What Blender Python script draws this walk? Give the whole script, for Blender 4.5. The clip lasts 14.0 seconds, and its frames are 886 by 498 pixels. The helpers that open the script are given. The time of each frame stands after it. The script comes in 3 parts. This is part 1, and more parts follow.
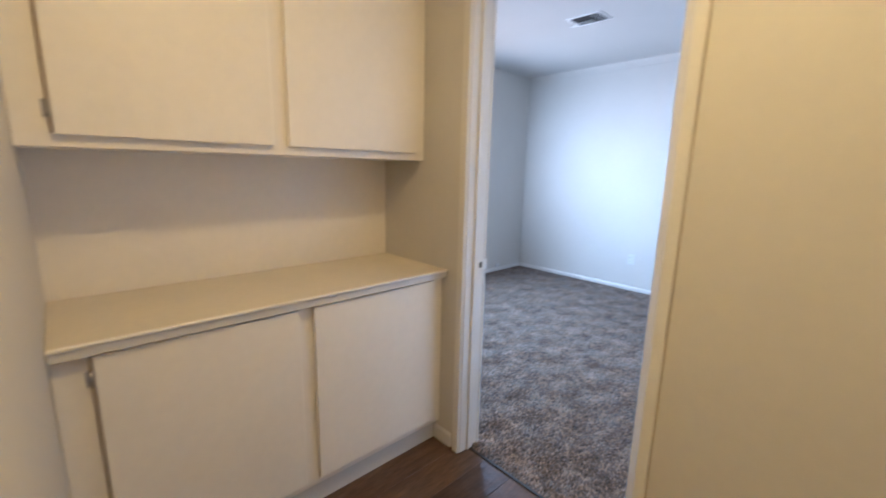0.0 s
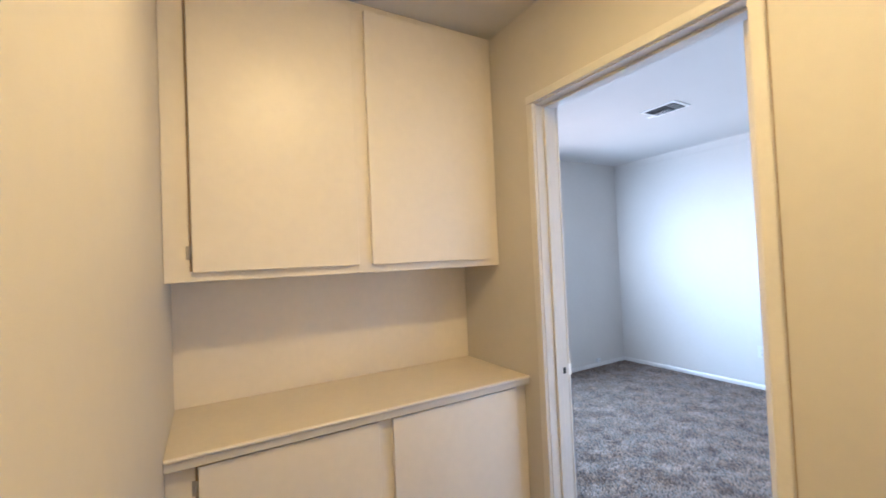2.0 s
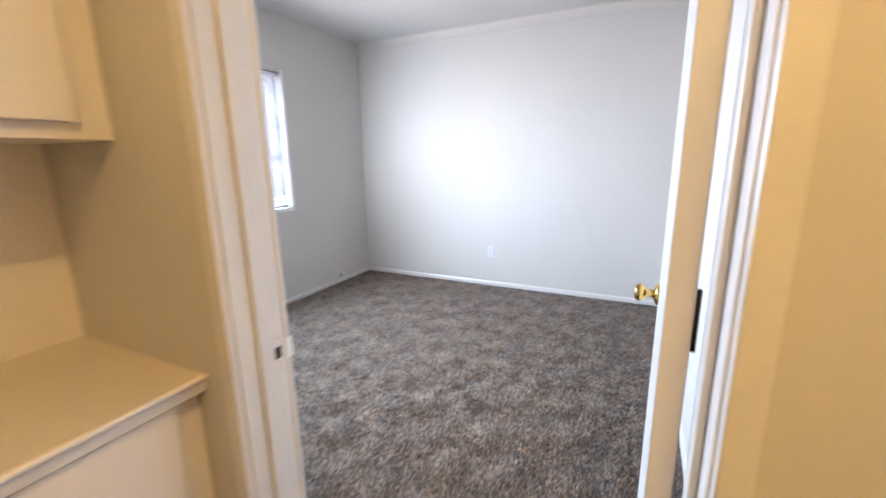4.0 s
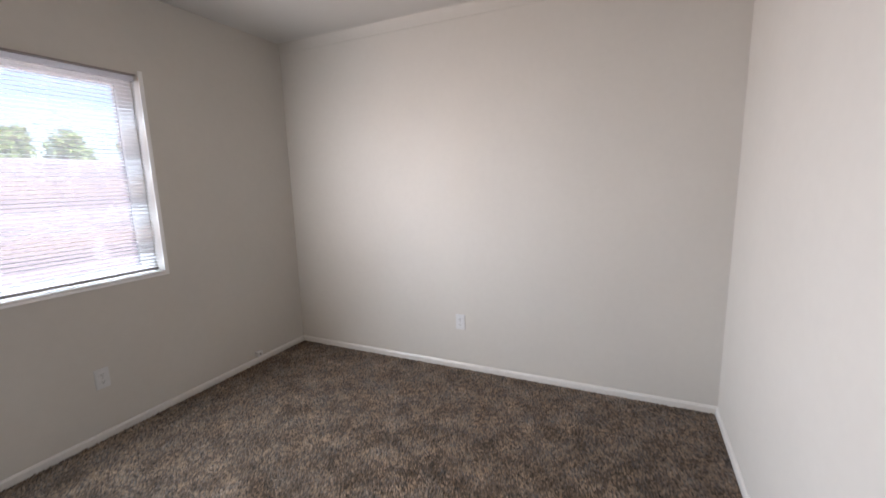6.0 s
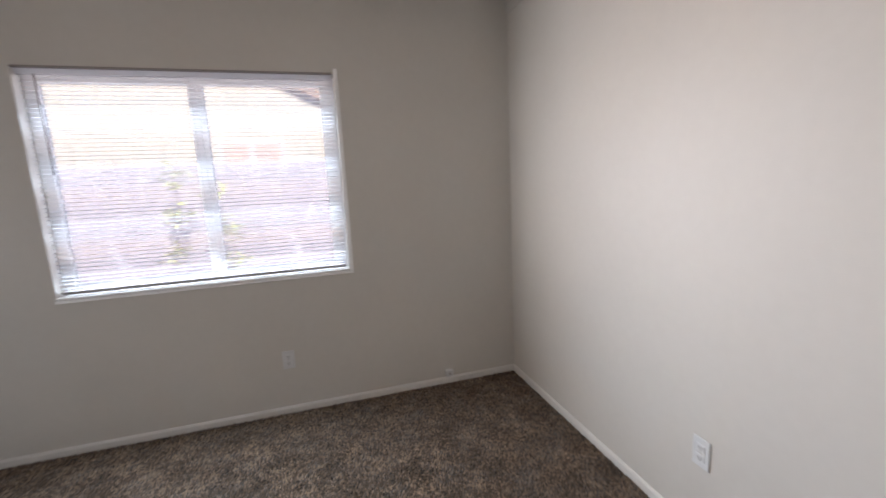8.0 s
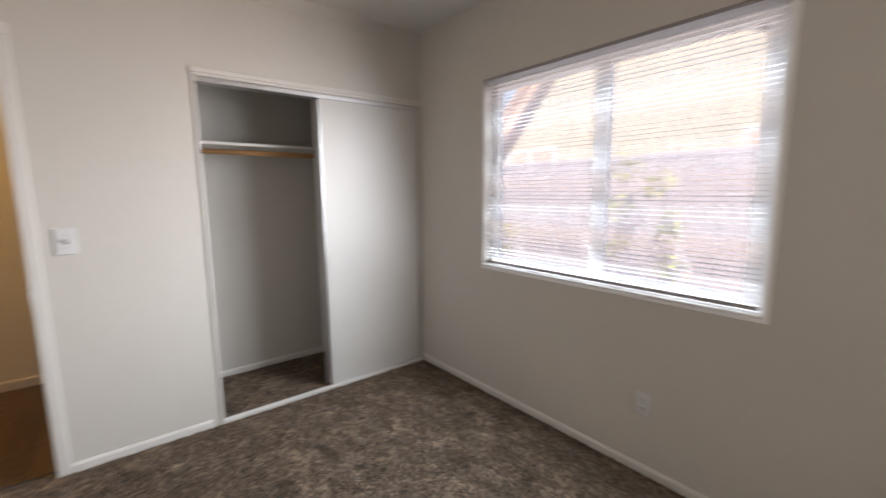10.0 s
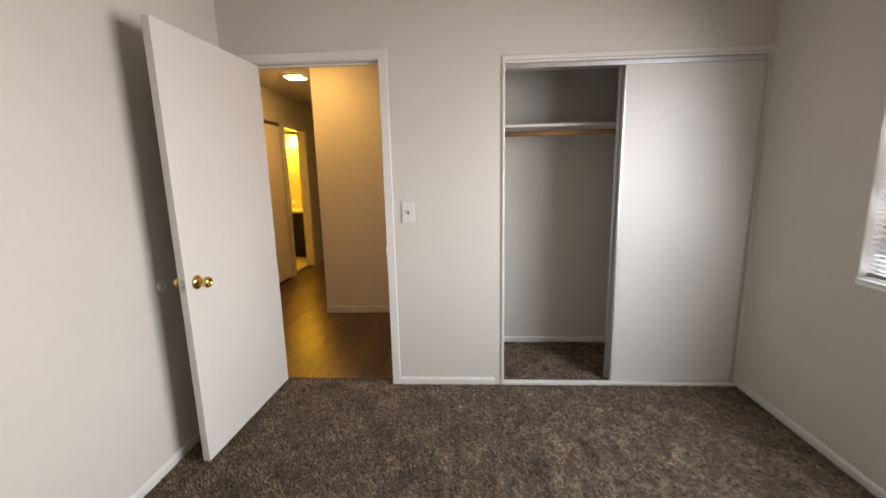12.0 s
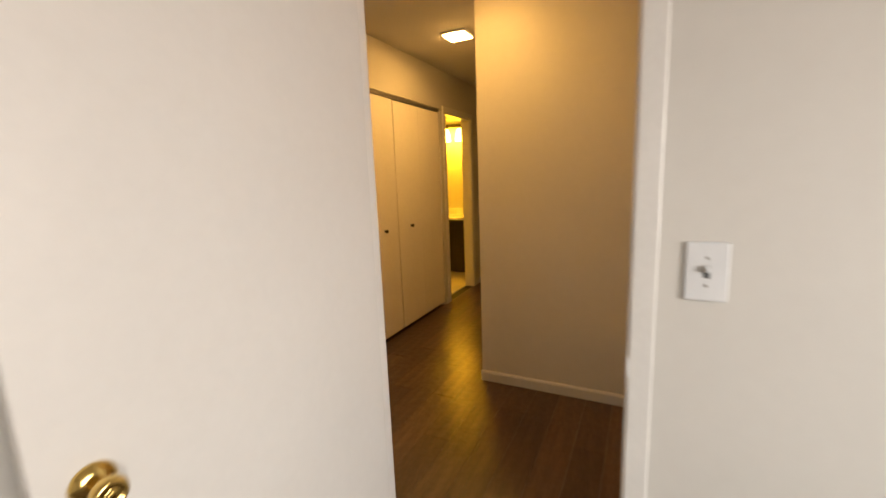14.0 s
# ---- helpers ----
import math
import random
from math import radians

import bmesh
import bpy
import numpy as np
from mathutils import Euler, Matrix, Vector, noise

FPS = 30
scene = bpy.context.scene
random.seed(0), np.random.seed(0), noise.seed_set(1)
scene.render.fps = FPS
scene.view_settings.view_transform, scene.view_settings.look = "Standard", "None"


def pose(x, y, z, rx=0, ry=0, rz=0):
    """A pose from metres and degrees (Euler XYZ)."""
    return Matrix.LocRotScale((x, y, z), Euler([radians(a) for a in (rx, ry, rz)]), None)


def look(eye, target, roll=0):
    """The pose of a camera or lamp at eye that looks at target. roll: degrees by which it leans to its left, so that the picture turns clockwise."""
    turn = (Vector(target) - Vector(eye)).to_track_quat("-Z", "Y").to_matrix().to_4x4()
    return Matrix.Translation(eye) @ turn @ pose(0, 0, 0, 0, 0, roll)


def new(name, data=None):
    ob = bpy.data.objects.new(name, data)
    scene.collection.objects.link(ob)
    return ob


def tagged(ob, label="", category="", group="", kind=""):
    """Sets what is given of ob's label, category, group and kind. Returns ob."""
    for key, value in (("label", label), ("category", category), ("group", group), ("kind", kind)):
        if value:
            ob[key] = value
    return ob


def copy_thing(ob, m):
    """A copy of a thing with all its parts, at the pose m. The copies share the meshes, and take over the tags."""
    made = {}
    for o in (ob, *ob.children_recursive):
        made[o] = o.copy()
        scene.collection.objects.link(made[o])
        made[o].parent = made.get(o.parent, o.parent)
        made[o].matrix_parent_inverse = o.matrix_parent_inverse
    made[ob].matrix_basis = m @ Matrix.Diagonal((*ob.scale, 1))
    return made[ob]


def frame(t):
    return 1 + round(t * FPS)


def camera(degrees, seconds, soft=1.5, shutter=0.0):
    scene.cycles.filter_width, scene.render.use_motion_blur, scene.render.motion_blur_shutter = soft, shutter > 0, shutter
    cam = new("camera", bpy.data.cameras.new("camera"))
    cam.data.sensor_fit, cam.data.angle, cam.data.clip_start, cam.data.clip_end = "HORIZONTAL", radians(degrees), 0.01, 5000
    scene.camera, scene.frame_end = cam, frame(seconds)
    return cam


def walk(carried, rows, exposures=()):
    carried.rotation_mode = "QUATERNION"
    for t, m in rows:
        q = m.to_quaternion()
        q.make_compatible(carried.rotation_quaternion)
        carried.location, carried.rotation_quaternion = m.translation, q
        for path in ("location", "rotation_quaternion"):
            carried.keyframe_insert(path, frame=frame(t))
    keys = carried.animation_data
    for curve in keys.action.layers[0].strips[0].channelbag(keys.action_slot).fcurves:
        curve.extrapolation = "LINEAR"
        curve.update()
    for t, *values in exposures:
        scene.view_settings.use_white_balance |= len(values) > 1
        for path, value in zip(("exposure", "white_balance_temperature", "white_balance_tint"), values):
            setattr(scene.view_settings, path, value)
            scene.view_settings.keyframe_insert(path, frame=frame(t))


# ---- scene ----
cam = camera(94.3, 14.0, soft=1.5, shutter=0.5)
PATH = [
    (0, (0.836, -1.383, 1.324), (-0.596, -0.041, 0.939), 1.3),
    (0.5, (0.884, -1.328, 1.327), (-0.777, -0.318, 0.856), 2.3),
    (1, (0.898, -1.315, 1.342), (-0.889, -0.459, 1.065), 1.0),
    (1.5, (0.914, -1.317, 1.366), (-0.889, -0.451, 1.34), -1.2),
    (2, (0.915, -1.331, 1.398), (-0.818, -0.333, 1.446), -2.5),
    (2.5, (0.891, -1.271, 1.368), (-0.616, 0.034, 1.202), -1.9),
    (3, (0.735, -1.161, 1.346), (-0.519, 0.367, 1.039), -1.2),
    (3.5, (0.476, -0.938, 1.335), (-0.544, 0.734, 0.933), -0.7),
    (4, (0.325, -0.608, 1.314), (-0.53, 1.146, 0.876), -0.9),
    (4.2, (0.264, -0.478, 1.333), (-0.494, 1.326, 0.92), -0.1),
    (6.3, (0.047, 0.801, 1.399), (-0.833, 2.571, 1.097), -2.5),
    (6.5, (0.023, 0.909, 1.405), (-0.956, 2.631, 1.125), -2.7),
    (7, (0.048, 1.249, 1.4), (-1.284, 2.711, 1.102), -3.2),
    (7.2, (0.084, 1.443, 1.429), (-1.415, 2.728, 1.11), -3.5),
    (9.3, (-0.394, 2.547, 1.322), (-2.25, 1.854, 1.048), 0.0),
    (9.5, (-0.491, 2.591, 1.352), (-2.24, 1.66, 1.08), -0.2),
    (9.6, (-0.543, 2.596, 1.362), (-2.215, 1.535, 1.085), -0.3),
    (10, (-0.689, 2.619, 1.364), (-1.929, 1.075, 1.082), -0.5),
    (10.3, (-0.815, 2.659, 1.36), (-1.641, 0.861, 1.071), -0.5),
    (10.5, (-0.843, 2.652, 1.374), (-1.424, 0.762, 1.071), -0.5),
    (11, (-0.871, 2.664, 1.378), (-1.046, 0.695, 1.072), -0.9),
    (11.5, (-0.888, 2.661, 1.376), (-0.918, 0.687, 1.06), -1.1),
    (12, (-0.868, 2.534, 1.369), (-0.752, 0.57, 1.009), -1.3),
    (12.5, (-0.763, 2.184, 1.342), (-0.496, 0.231, 1.004), -1.5),
    (13, (-0.678, 1.82, 1.337), (-0.162, -0.081, 0.991), -2.3),
    (13.5, (-0.569, 1.398, 1.344), (0.15, -0.434, 0.987), -2.5),
    (14, (-0.388, 1.013, 1.357), (0.492, -0.751, 1.02), -2.2),
]
EXPOSURES = [
    (0.0, 1.76, 4350, 8), (0.7, 2.08, 4300, 8), (1.7, 2.08, 4350, 8), (2.5, 1.92, 4650, 8), (3.5, 1.95, 4850, 9), (4.2, 1.9, 5400, 11), (6.3, 1.12, 6100, 14),
    (7.2, 1.12, 6050, 14), (9.3, 1.0, 6150, 13), (10.3, 0.97, 6750, 13), (11.0, 0.88, 6950, 13), (12.5, 1.08, 6700, 13), (13.5, 1.12, 6700, 13), (14.0, 1.04, 7350, 13),
]
walk(cam, [(t, look(eye, target, roll)) for t, eye, target, roll in PATH], EXPOSURES)

# ---- world, sun and window light ----
world = bpy.data.worlds.new("world")
scene.world = world
world.use_nodes = True
sky = world.node_tree.nodes.new("ShaderNodeTexSky")
sky.sky_type, sky.sun_disc = "NISHITA", False
sky.sun_elevation, sky.sun_rotation = radians(62), radians(74)
background = world.node_tree.nodes["Background"]
background.inputs[1].default_value = 0.15
world.node_tree.links.new(sky.outputs[0], background.inputs[0])

sun = new("sun", bpy.data.lights.new("sun", "SUN"))
sun.data.energy, sun.data.angle, sun.data.color = 4.9, radians(0.5), (1.0, 0.94, 0.84)
sun.matrix_world = look((7, 2, 14), (0, 0, 0))

# plan, in metres: bedroom x XC..XB, y 0..YD; hall at y < -TA
XC, XB, YD, HC = -2.585, 0.585, 3.318, 2.51
TA = 0.115                       # thickness of the door wall
DX0, DX1, DH = -0.368, 0.418, 2.032   # bedroom door opening
CX0, CX1, CH = -2.56, -1.100, 1.985   # closet opening
HH = 2.452                       # hall ceiling
ZF = -0.012                      # hall floor
YW, XK = -1.452, 0.573           # hall corner
XL = 1.557                       # hall wall with the folding doors
WY0, WY1, WZ0, WZ1 = 0.682, 2.197, 0.872, 2.038   # window opening
YT = -0.05                       # edge of the carpet in the doorway



def window_lamp(x, z0, z1, tilt, energy, colour, spread):
    """A strip of light in the window opening: the sky's falls downwards, the sunlit yard's runs level."""
    lamp = new("window_light", bpy.data.lights.new("window_light", "AREA"))
    lamp.data.shape, lamp.data.size, lamp.data.size_y = "RECTANGLE", z1 - z0, 1.46
    lamp.data.energy, lamp.data.color, lamp.data.spread = energy, colour, radians(spread)
    ym, zm = (WY0 + WY1) / 2, (z0 + z1) / 2
    lamp.matrix_world = look((x, ym, zm), (x + 1.0, ym, zm + tilt)) @ pose(0, 0, 0, 0, 0, 90)


for k in range(4):
    window_lamp(XC - 0.008, WZ0 + 0.02 + 0.28 * k, WZ0 + 0.29 + 0.28 * k, -0.66, 5.1, (0.80, 0.92, 1.0), 122)
    window_lamp(XC - 0.014, WZ0 + 0.02 + 0.28 * k, WZ0 + 0.29 + 0.28 * k, 0.22, 1.4, (1.0, 0.62, 0.36), 124)
window_lamp(XC - 0.068, WZ0 + 0.02, WZ1 - 0.03, 0.0, 6, (0.94, 0.94, 1.0), 178)


def side_lamp(y, turn, energy, colour, spread, drop):
    """An upright strip in the window opening, for the light that the slats let out sideways."""
    lamp = new("window_light", bpy.data.lights.new("window_light", "AREA"))
    lamp.data.shape, lamp.data.size, lamp.data.size_y = "RECTANGLE", 1.08, 0.20
    lamp.data.energy, lamp.data.color, lamp.data.spread = energy, colour, radians(spread)
    a, zm = radians(turn), (WZ0 + WZ1) / 2
    lamp.matrix_world = look((XC + 0.09, y, zm), (XC + 0.09 + math.cos(a), y + math.sin(a), zm - drop)) @ pose(0, 0, 0, 0, 0, 90)


for k in range(3):
    side_lamp(WY0 + 0.30 + 0.46 * k, -38, 2.0, (0.90, 0.955, 1.0), 110, 0.25)
    side_lamp(WY0 + 0.30 + 0.46 * k, 42, 2.25, (1.0, 0.935, 0.87), 116, 0.05)


# ---- materials ----
def mat(name, base, rough=0.5, metal=0.0, vary=0.06, scale=3.0, bump=0.0, bump_scale=150.0, bump_depth=0.001, stretch=(1, 1, 1), sheen=0.0, coat=0.0, grain=0.0, grain_scale=60.0, rand="", spread=0.28, ripple=0.0):
    """Principled material with colour variation at two scales and fine relief."""
    m = bpy.data.materials.new(name)
    m.use_nodes = True
    nt = m.node_tree
    p = nt.nodes["Principled BSDF"]
    p.inputs["Metallic"].default_value = metal
    p.inputs["Roughness"].default_value = rough
    p.inputs["Sheen Weight"].default_value = sheen
    p.inputs["Coat Weight"].default_value = coat
    co = nt.nodes.new("ShaderNodeTexCoord")
    mp = nt.nodes.new("ShaderNodeMapping")
    mp.inputs["Scale"].default_value = stretch
    nt.links.new(co.outputs["Object"], mp.inputs["Vector"])

    def noise_node(s, detail=4.0):
        n = nt.nodes.new("ShaderNodeTexNoise")
        n.inputs["Scale"].default_value, n.inputs["Detail"].default_value = s, detail
        nt.links.new(mp.outputs["Vector"], n.inputs["Vector"])
        return n.outputs["Fac"]

    def shade(value, amount):
        r = nt.nodes.new("ShaderNodeMapRange")
        r.inputs["From Min"].default_value, r.inputs["From Max"].default_value = 0.3, 0.7
        r.inputs["To Min"].default_value, r.inputs["To Max"].default_value = 1 - amount, 1 + amount
        nt.links.new(value, r.inputs["Value"])
        return r.outputs["Result"]

    def times(a, b):
        n = nt.nodes.new("ShaderNodeMath")
        n.operation = "MULTIPLY"
        nt.links.new(a, n.inputs[0])
        nt.links.new(b, n.inputs[1])
        return n.outputs[0]

    f = shade(noise_node(scale), vary)
    if grain:
        f = times(f, shade(noise_node(grain_scale, 6.0), grain))
    if rand:
        if rand == "object":
            src = nt.nodes.new("ShaderNodeObjectInfo").outputs["Random"]
        else:
            src = nt.nodes.new("ShaderNodeNewGeometry").outputs["Random Per Island"]
        r = nt.nodes.new("ShaderNodeMapRange")
        r.inputs["To Min"].default_value, r.inputs["To Max"].default_value = 1 - spread, 1 + spread
        nt.links.new(src, r.inputs["Value"])
        f = times(f, r.outputs["Result"])
    v = nt.nodes.new("ShaderNodeVectorMath")
    v.operation = "SCALE"
    v.inputs[0].default_value = base
    nt.links.new(f, v.inputs["Scale"])
    nt.links.new(v.outputs["Vector"], p.inputs["Base Color"])
    if bump:
        b = nt.nodes.new("ShaderNodeBump")
        b.inputs["Strength"].default_value, b.inputs["Distance"].default_value = bump, bump_depth
        nt.links.new(noise_node(bump_scale, 3.0), b.inputs["Height"])
        nt.links.new(b.outputs["Normal"], p.inputs["Normal"])
        if ripple:
            wide = nt.nodes.new("ShaderNodeTexNoise")
            wide.inputs["Scale"].default_value, wide.inputs["Detail"].default_value = 15.0, 2.5
            nt.links.new(co.outputs["Object"], wide.inputs["Vector"])
            b2 = nt.nodes.new("ShaderNodeBump")
            b2.inputs["Strength"].default_value, b2.inputs["Distance"].default_value = ripple, 0.0085
            nt.links.new(wide.outputs["Fac"], b2.inputs["Height"])
            nt.links.new(b2.outputs["Normal"], b.inputs["Normal"])
    return m


def glow(name, colour, strength):
    m = bpy.data.materials.new(name)
    m.use_nodes = True
    p = m.node_tree.nodes["Principled BSDF"]
    p.inputs["Base Color"].default_value = (0.8, 0.78, 0.72, 1)
    p.inputs["Emission Color"].default_value = (*colour, 1)
    p.inputs["Emission Strength"].default_value = strength
    return m


PAINT = mat("wall_paint", (0.55, 0.527, 0.488), 0.55, vary=0.025, scale=1.6, grain=0.012, grain_scale=25, bump=0.22, bump_scale=210, bump_depth=0.0012)
# lighter copy of the wall paint, stands in for daylight on the alcove wall
ALCOVE_LIT_PAINT = mat("alcove_lit_paint", (0.66, 0.62, 0.545), 0.5, vary=0.025, scale=1.6, grain=0.012, grain_scale=25, bump=0.22, bump_scale=210, bump_depth=0.0012)
CEILING = mat("ceiling_paint", (0.58, 0.57, 0.55), 0.85, vary=0.025, scale=1.2, bump=0.5, bump_scale=160, bump_depth=0.002)
TRIM = mat("trim_paint", (0.63, 0.61, 0.58), 0.35, vary=0.03, scale=5, grain=0.02, grain_scale=60, bump=0.1, bump_scale=70, bump_depth=0.0008)
CABINET = mat("cabinet_paint", (0.80, 0.75, 0.67), 0.38, vary=0.02, scale=3, grain=0.015, grain_scale=30, bump=0.12, bump_scale=120, bump_depth=0.0008)
LAMINATE = mat("counter_paint", (0.70, 0.63, 0.50), 0.4, vary=0.03, scale=4, grain=0.02, grain_scale=50, bump=0.08, bump_scale=90, bump_depth=0.0006)
DOOR = mat("door_paint", (0.59, 0.57, 0.54), 0.42, vary=0.02, scale=2, grain=0.012, grain_scale=40, bump=0.12, bump_scale=140, bump_depth=0.0008)
SLIDER = mat("sliding_door_paint", (0.58, 0.565, 0.54), 0.42, vary=0.02, scale=2, bump=0.1, bump_scale=120, bump_depth=0.0008)
ALUMINIUM = mat("brushed_aluminium", (0.62, 0.62, 0.63), 0.35, metal=0.9, vary=0.05, scale=20)
BRASS = mat("polished_brass", (0.72, 0.50, 0.16), 0.16, metal=1.0, vary=0.08, scale=40, grain=0.04, grain_scale=150)
STEEL = mat("dull_steel", (0.42, 0.40, 0.38), 0.35, metal=0.9, vary=0.1, scale=60)
DARK = mat("dark_cavity", (0.03, 0.03, 0.03), 0.8, vary=0.2, scale=30)
PLASTIC = mat("white_plastic", (0.61, 0.615, 0.62), 0.35, vary=0.02, scale=20)
# near-black for raised blocks that stand in for shaded slots and holes
SLOT = mat("slot_shade", (0.06, 0.06, 0.06), 0.6, vary=0.05)
# tan that stands in for shade in narrow gaps
GAP_SHADE = mat("gap_shade_tan", (0.34, 0.26, 0.17), 0.8, vary=0.1, scale=12)
BEAD = mat("gloss_white_bead", (0.86, 0.86, 0.86), 0.25, vary=0.02, scale=9)
VINYL = mat("white_vinyl", (0.82, 0.82, 0.82), 0.4, vary=0.02, scale=8)
SLAT = mat("blind_slat_vinyl", (0.48, 0.475, 0.485), 0.85, vary=0.03, scale=4)
SLAT.node_tree.nodes["Principled BSDF"].inputs["Specular IOR Level"].default_value = 0.15
_nt = SLAT.node_tree
_tr = _nt.nodes.new("ShaderNodeBsdfTranslucent")
_tr.inputs["Color"].default_value = (0.85, 0.85, 0.86, 1)
_mx = _nt.nodes.new("ShaderNodeMixShader")
_mx.inputs[0].default_value = 0.62
_nt.links.new(_nt.nodes["Principled BSDF"].outputs[0], _mx.inputs[1])
_nt.links.new(_tr.outputs[0], _mx.inputs[2])
_nt.links.new(_mx.outputs[0], _nt.nodes["Material Output"].inputs[0])
WAND = mat("smoked_acrylic", (0.09, 0.065, 0.06), 0.3, vary=0.05)
RAIL = mat("blind_rail_enamel", (0.25, 0.23, 0.22), 0.5, vary=0.04, scale=6)
CORD = mat("cord", (0.45, 0.43, 0.42), 0.8, vary=0.05)
ROD = mat("varnished_pine", (0.36, 0.19, 0.075), 0.4, vary=0.2, scale=2, stretch=(1, 30, 30), grain=0.15, grain_scale=6)
PLANK = mat("laminate_plank", (0.086, 0.047, 0.025), 0.31, vary=0.36, scale=4, stretch=(7, 0.8, 1), grain=0.30, grain_scale=24, bump=0.3, bump_scale=14, bump_depth=0.002, rand="object", ripple=0.45)
CARPET = mat("carpet_backing", (0.085, 0.063, 0.047), 1.0, vary=0.3, scale=5, grain=0.3, grain_scale=160, bump=1.0, bump_scale=150, bump_depth=0.008)
PILE = mat("carpet_pile", (0.129, 0.088, 0.057), 1.0, vary=0.34, scale=6.5, grain=0.26, grain_scale=26, sheen=0.2, rand="island", spread=0.85)
TILE = mat("bath_floor_vinyl", (0.55, 0.50, 0.42), 0.4, vary=0.08, scale=5)
ESPRESSO = mat("dark_stained_wood", (0.014, 0.007, 0.005), 0.65, vary=0.2, scale=3, stretch=(12, 12, 1))
BRONZE = mat("dark_bronze", (0.06, 0.045, 0.035), 0.4, metal=0.7, vary=0.1)
MARBLE = mat("cultured_marble", (0.78, 0.75, 0.68), 0.2, vary=0.05, scale=6)
BLOCK = mat("garden_wall_render", (0.55, 0.49, 0.52), 0.95, vary=0.05, scale=2, grain=0.1, grain_scale=40, bump=0.4, bump_scale=60, bump_depth=0.004)
SOIL = mat("dry_soil", (0.36, 0.30, 0.25), 1.0, vary=0.2, scale=1.2, grain=0.2, grain_scale=20, bump=0.5, bump_scale=12, bump_depth=0.02)
STUCCO = mat("beige_stucco", (0.60, 0.52, 0.38), 0.95, vary=0.05, scale=0.8, bump=0.4, bump_scale=60, bump_depth=0.004)
CLAY = mat("clay_roof_tile", (0.88, 0.58, 0.40), 0.85, vary=0.2, scale=3, grain=0.15, grain_scale=12, rand="object")
FASCIA = mat("dark_fascia_board", (0.44, 0.33, 0.34), 0.7, vary=0.1, scale=3)
LEAF = mat("leaf", (0.42, 0.55, 0.22), 0.6, vary=0.3, scale=6, rand="island")
CURTAIN = mat("curtained_pane", (0.66, 0.44, 0.32), 0.4, vary=0.05)
LEAF2 = mat("sunlit_vine_leaf", (0.74, 0.78, 0.24), 0.6, vary=0.2, scale=6, rand="island", spread=0.15)
BARK = mat("bark", (0.16, 0.11, 0.08), 0.95, vary=0.2, scale=8, bump=0.6, bump_scale=30, bump_depth=0.01)
HALL_GLOW = glow("warm_lamp_diffuser", (1.0, 0.565, 0.162), 60.0)
BATH_GLOW = glow("frosted_lamp_glass", (1.0, 0.52, 0.03), 38.0)

GLASS = bpy.data.materials.new("window_glass")
GLASS.use_nodes = True
_p = GLASS.node_tree.nodes["Principled BSDF"]
_p.inputs["Base Color"].default_value = (1, 1, 1, 1)
_p.inputs["Roughness"].default_value = 0.0
_p.inputs["IOR"].default_value = 1.05
_p.inputs["Transmission Weight"].default_value = 1.0
# translucent mix puts a milky glare haze into the panes, slightly uneven
_nt = GLASS.node_tree
_tr = _nt.nodes.new("ShaderNodeBsdfTranslucent")
_tr.inputs["Color"].default_value = (0.9, 0.88, 0.9, 1)
_veil = _nt.nodes.new("ShaderNodeTexNoise")
_veil.inputs["Scale"].default_value = 3.0
_span = _nt.nodes.new("ShaderNodeMapRange")
_span.inputs["To Min"].default_value, _span.inputs["To Max"].default_value = 0.2, 0.36
_mx = _nt.nodes.new("ShaderNodeMixShader")
_nt.links.new(_veil.outputs["Fac"], _span.inputs["Value"])
_nt.links.new(_span.outputs["Result"], _mx.inputs[0])
_nt.links.new(_p.outputs[0], _mx.inputs[1])
_nt.links.new(_tr.outputs[0], _mx.inputs[2])
_nt.links.new(_mx.outputs[0], _nt.nodes["Material Output"].inputs[0])


# ---- building helpers ----
def thing(name, at, label, category, group="", kind=""):
    e = new(name)
    e.empty_display_size = 0.05
    e.location = at
    return tagged(e, label, category, group, kind)


def part(name, bm, material, parent=None, label="", smooth=False):
    """Links a bmesh, built in world coordinates, as one mesh object under a thing or part."""
    top = parent
    while top is not None and top.parent is not None:
        top = top.parent
    if top is not None and top.type == "EMPTY":
        bmesh.ops.translate(bm, verts=bm.verts, vec=-top.location)
    bmesh.ops.recalc_face_normals(bm, faces=bm.faces)
    if smooth:
        for f in bm.faces:
            f.smooth = True
    me = bpy.data.meshes.new(name)
    bm.to_mesh(me)
    bm.free()
    me.materials.append(material)
    ob = new(name, me)
    ob.parent = parent
    return tagged(ob, label)


def box(bm, x0, x1, y0, y1, z0, z1, bevel=0.0, seg=2):
    m = Matrix.Translation(((x0 + x1) / 2, (y0 + y1) / 2, (z0 + z1) / 2)) @ Matrix.Diagonal((abs(x1 - x0), abs(y1 - y0), abs(z1 - z0), 1))
    vs = bmesh.ops.create_cube(bm, size=1, matrix=m)["verts"]
    if bevel:
        es = list({e for v in vs for e in v.link_edges})
        bmesh.ops.bevel(bm, geom=es, offset=bevel, segments=seg, profile=0.5, affect="EDGES")
    return bm


def boxed(*a, bevel=0.0, seg=2):
    return box(bmesh.new(), *a, bevel=bevel, seg=seg)


def rod(bm, p0, p1, r0, r1=None, seg=12):
    p0, p1 = Vector(p0), Vector(p1)
    d = p1 - p0
    m = Matrix.Translation((p0 + p1) / 2) @ d.to_track_quat("Z", "Y").to_matrix().to_4x4()
    bmesh.ops.create_cone(bm, cap_ends=True, segments=seg, radius1=r0, radius2=r0 if r1 is None else r1, depth=d.length, matrix=m)
    return bm


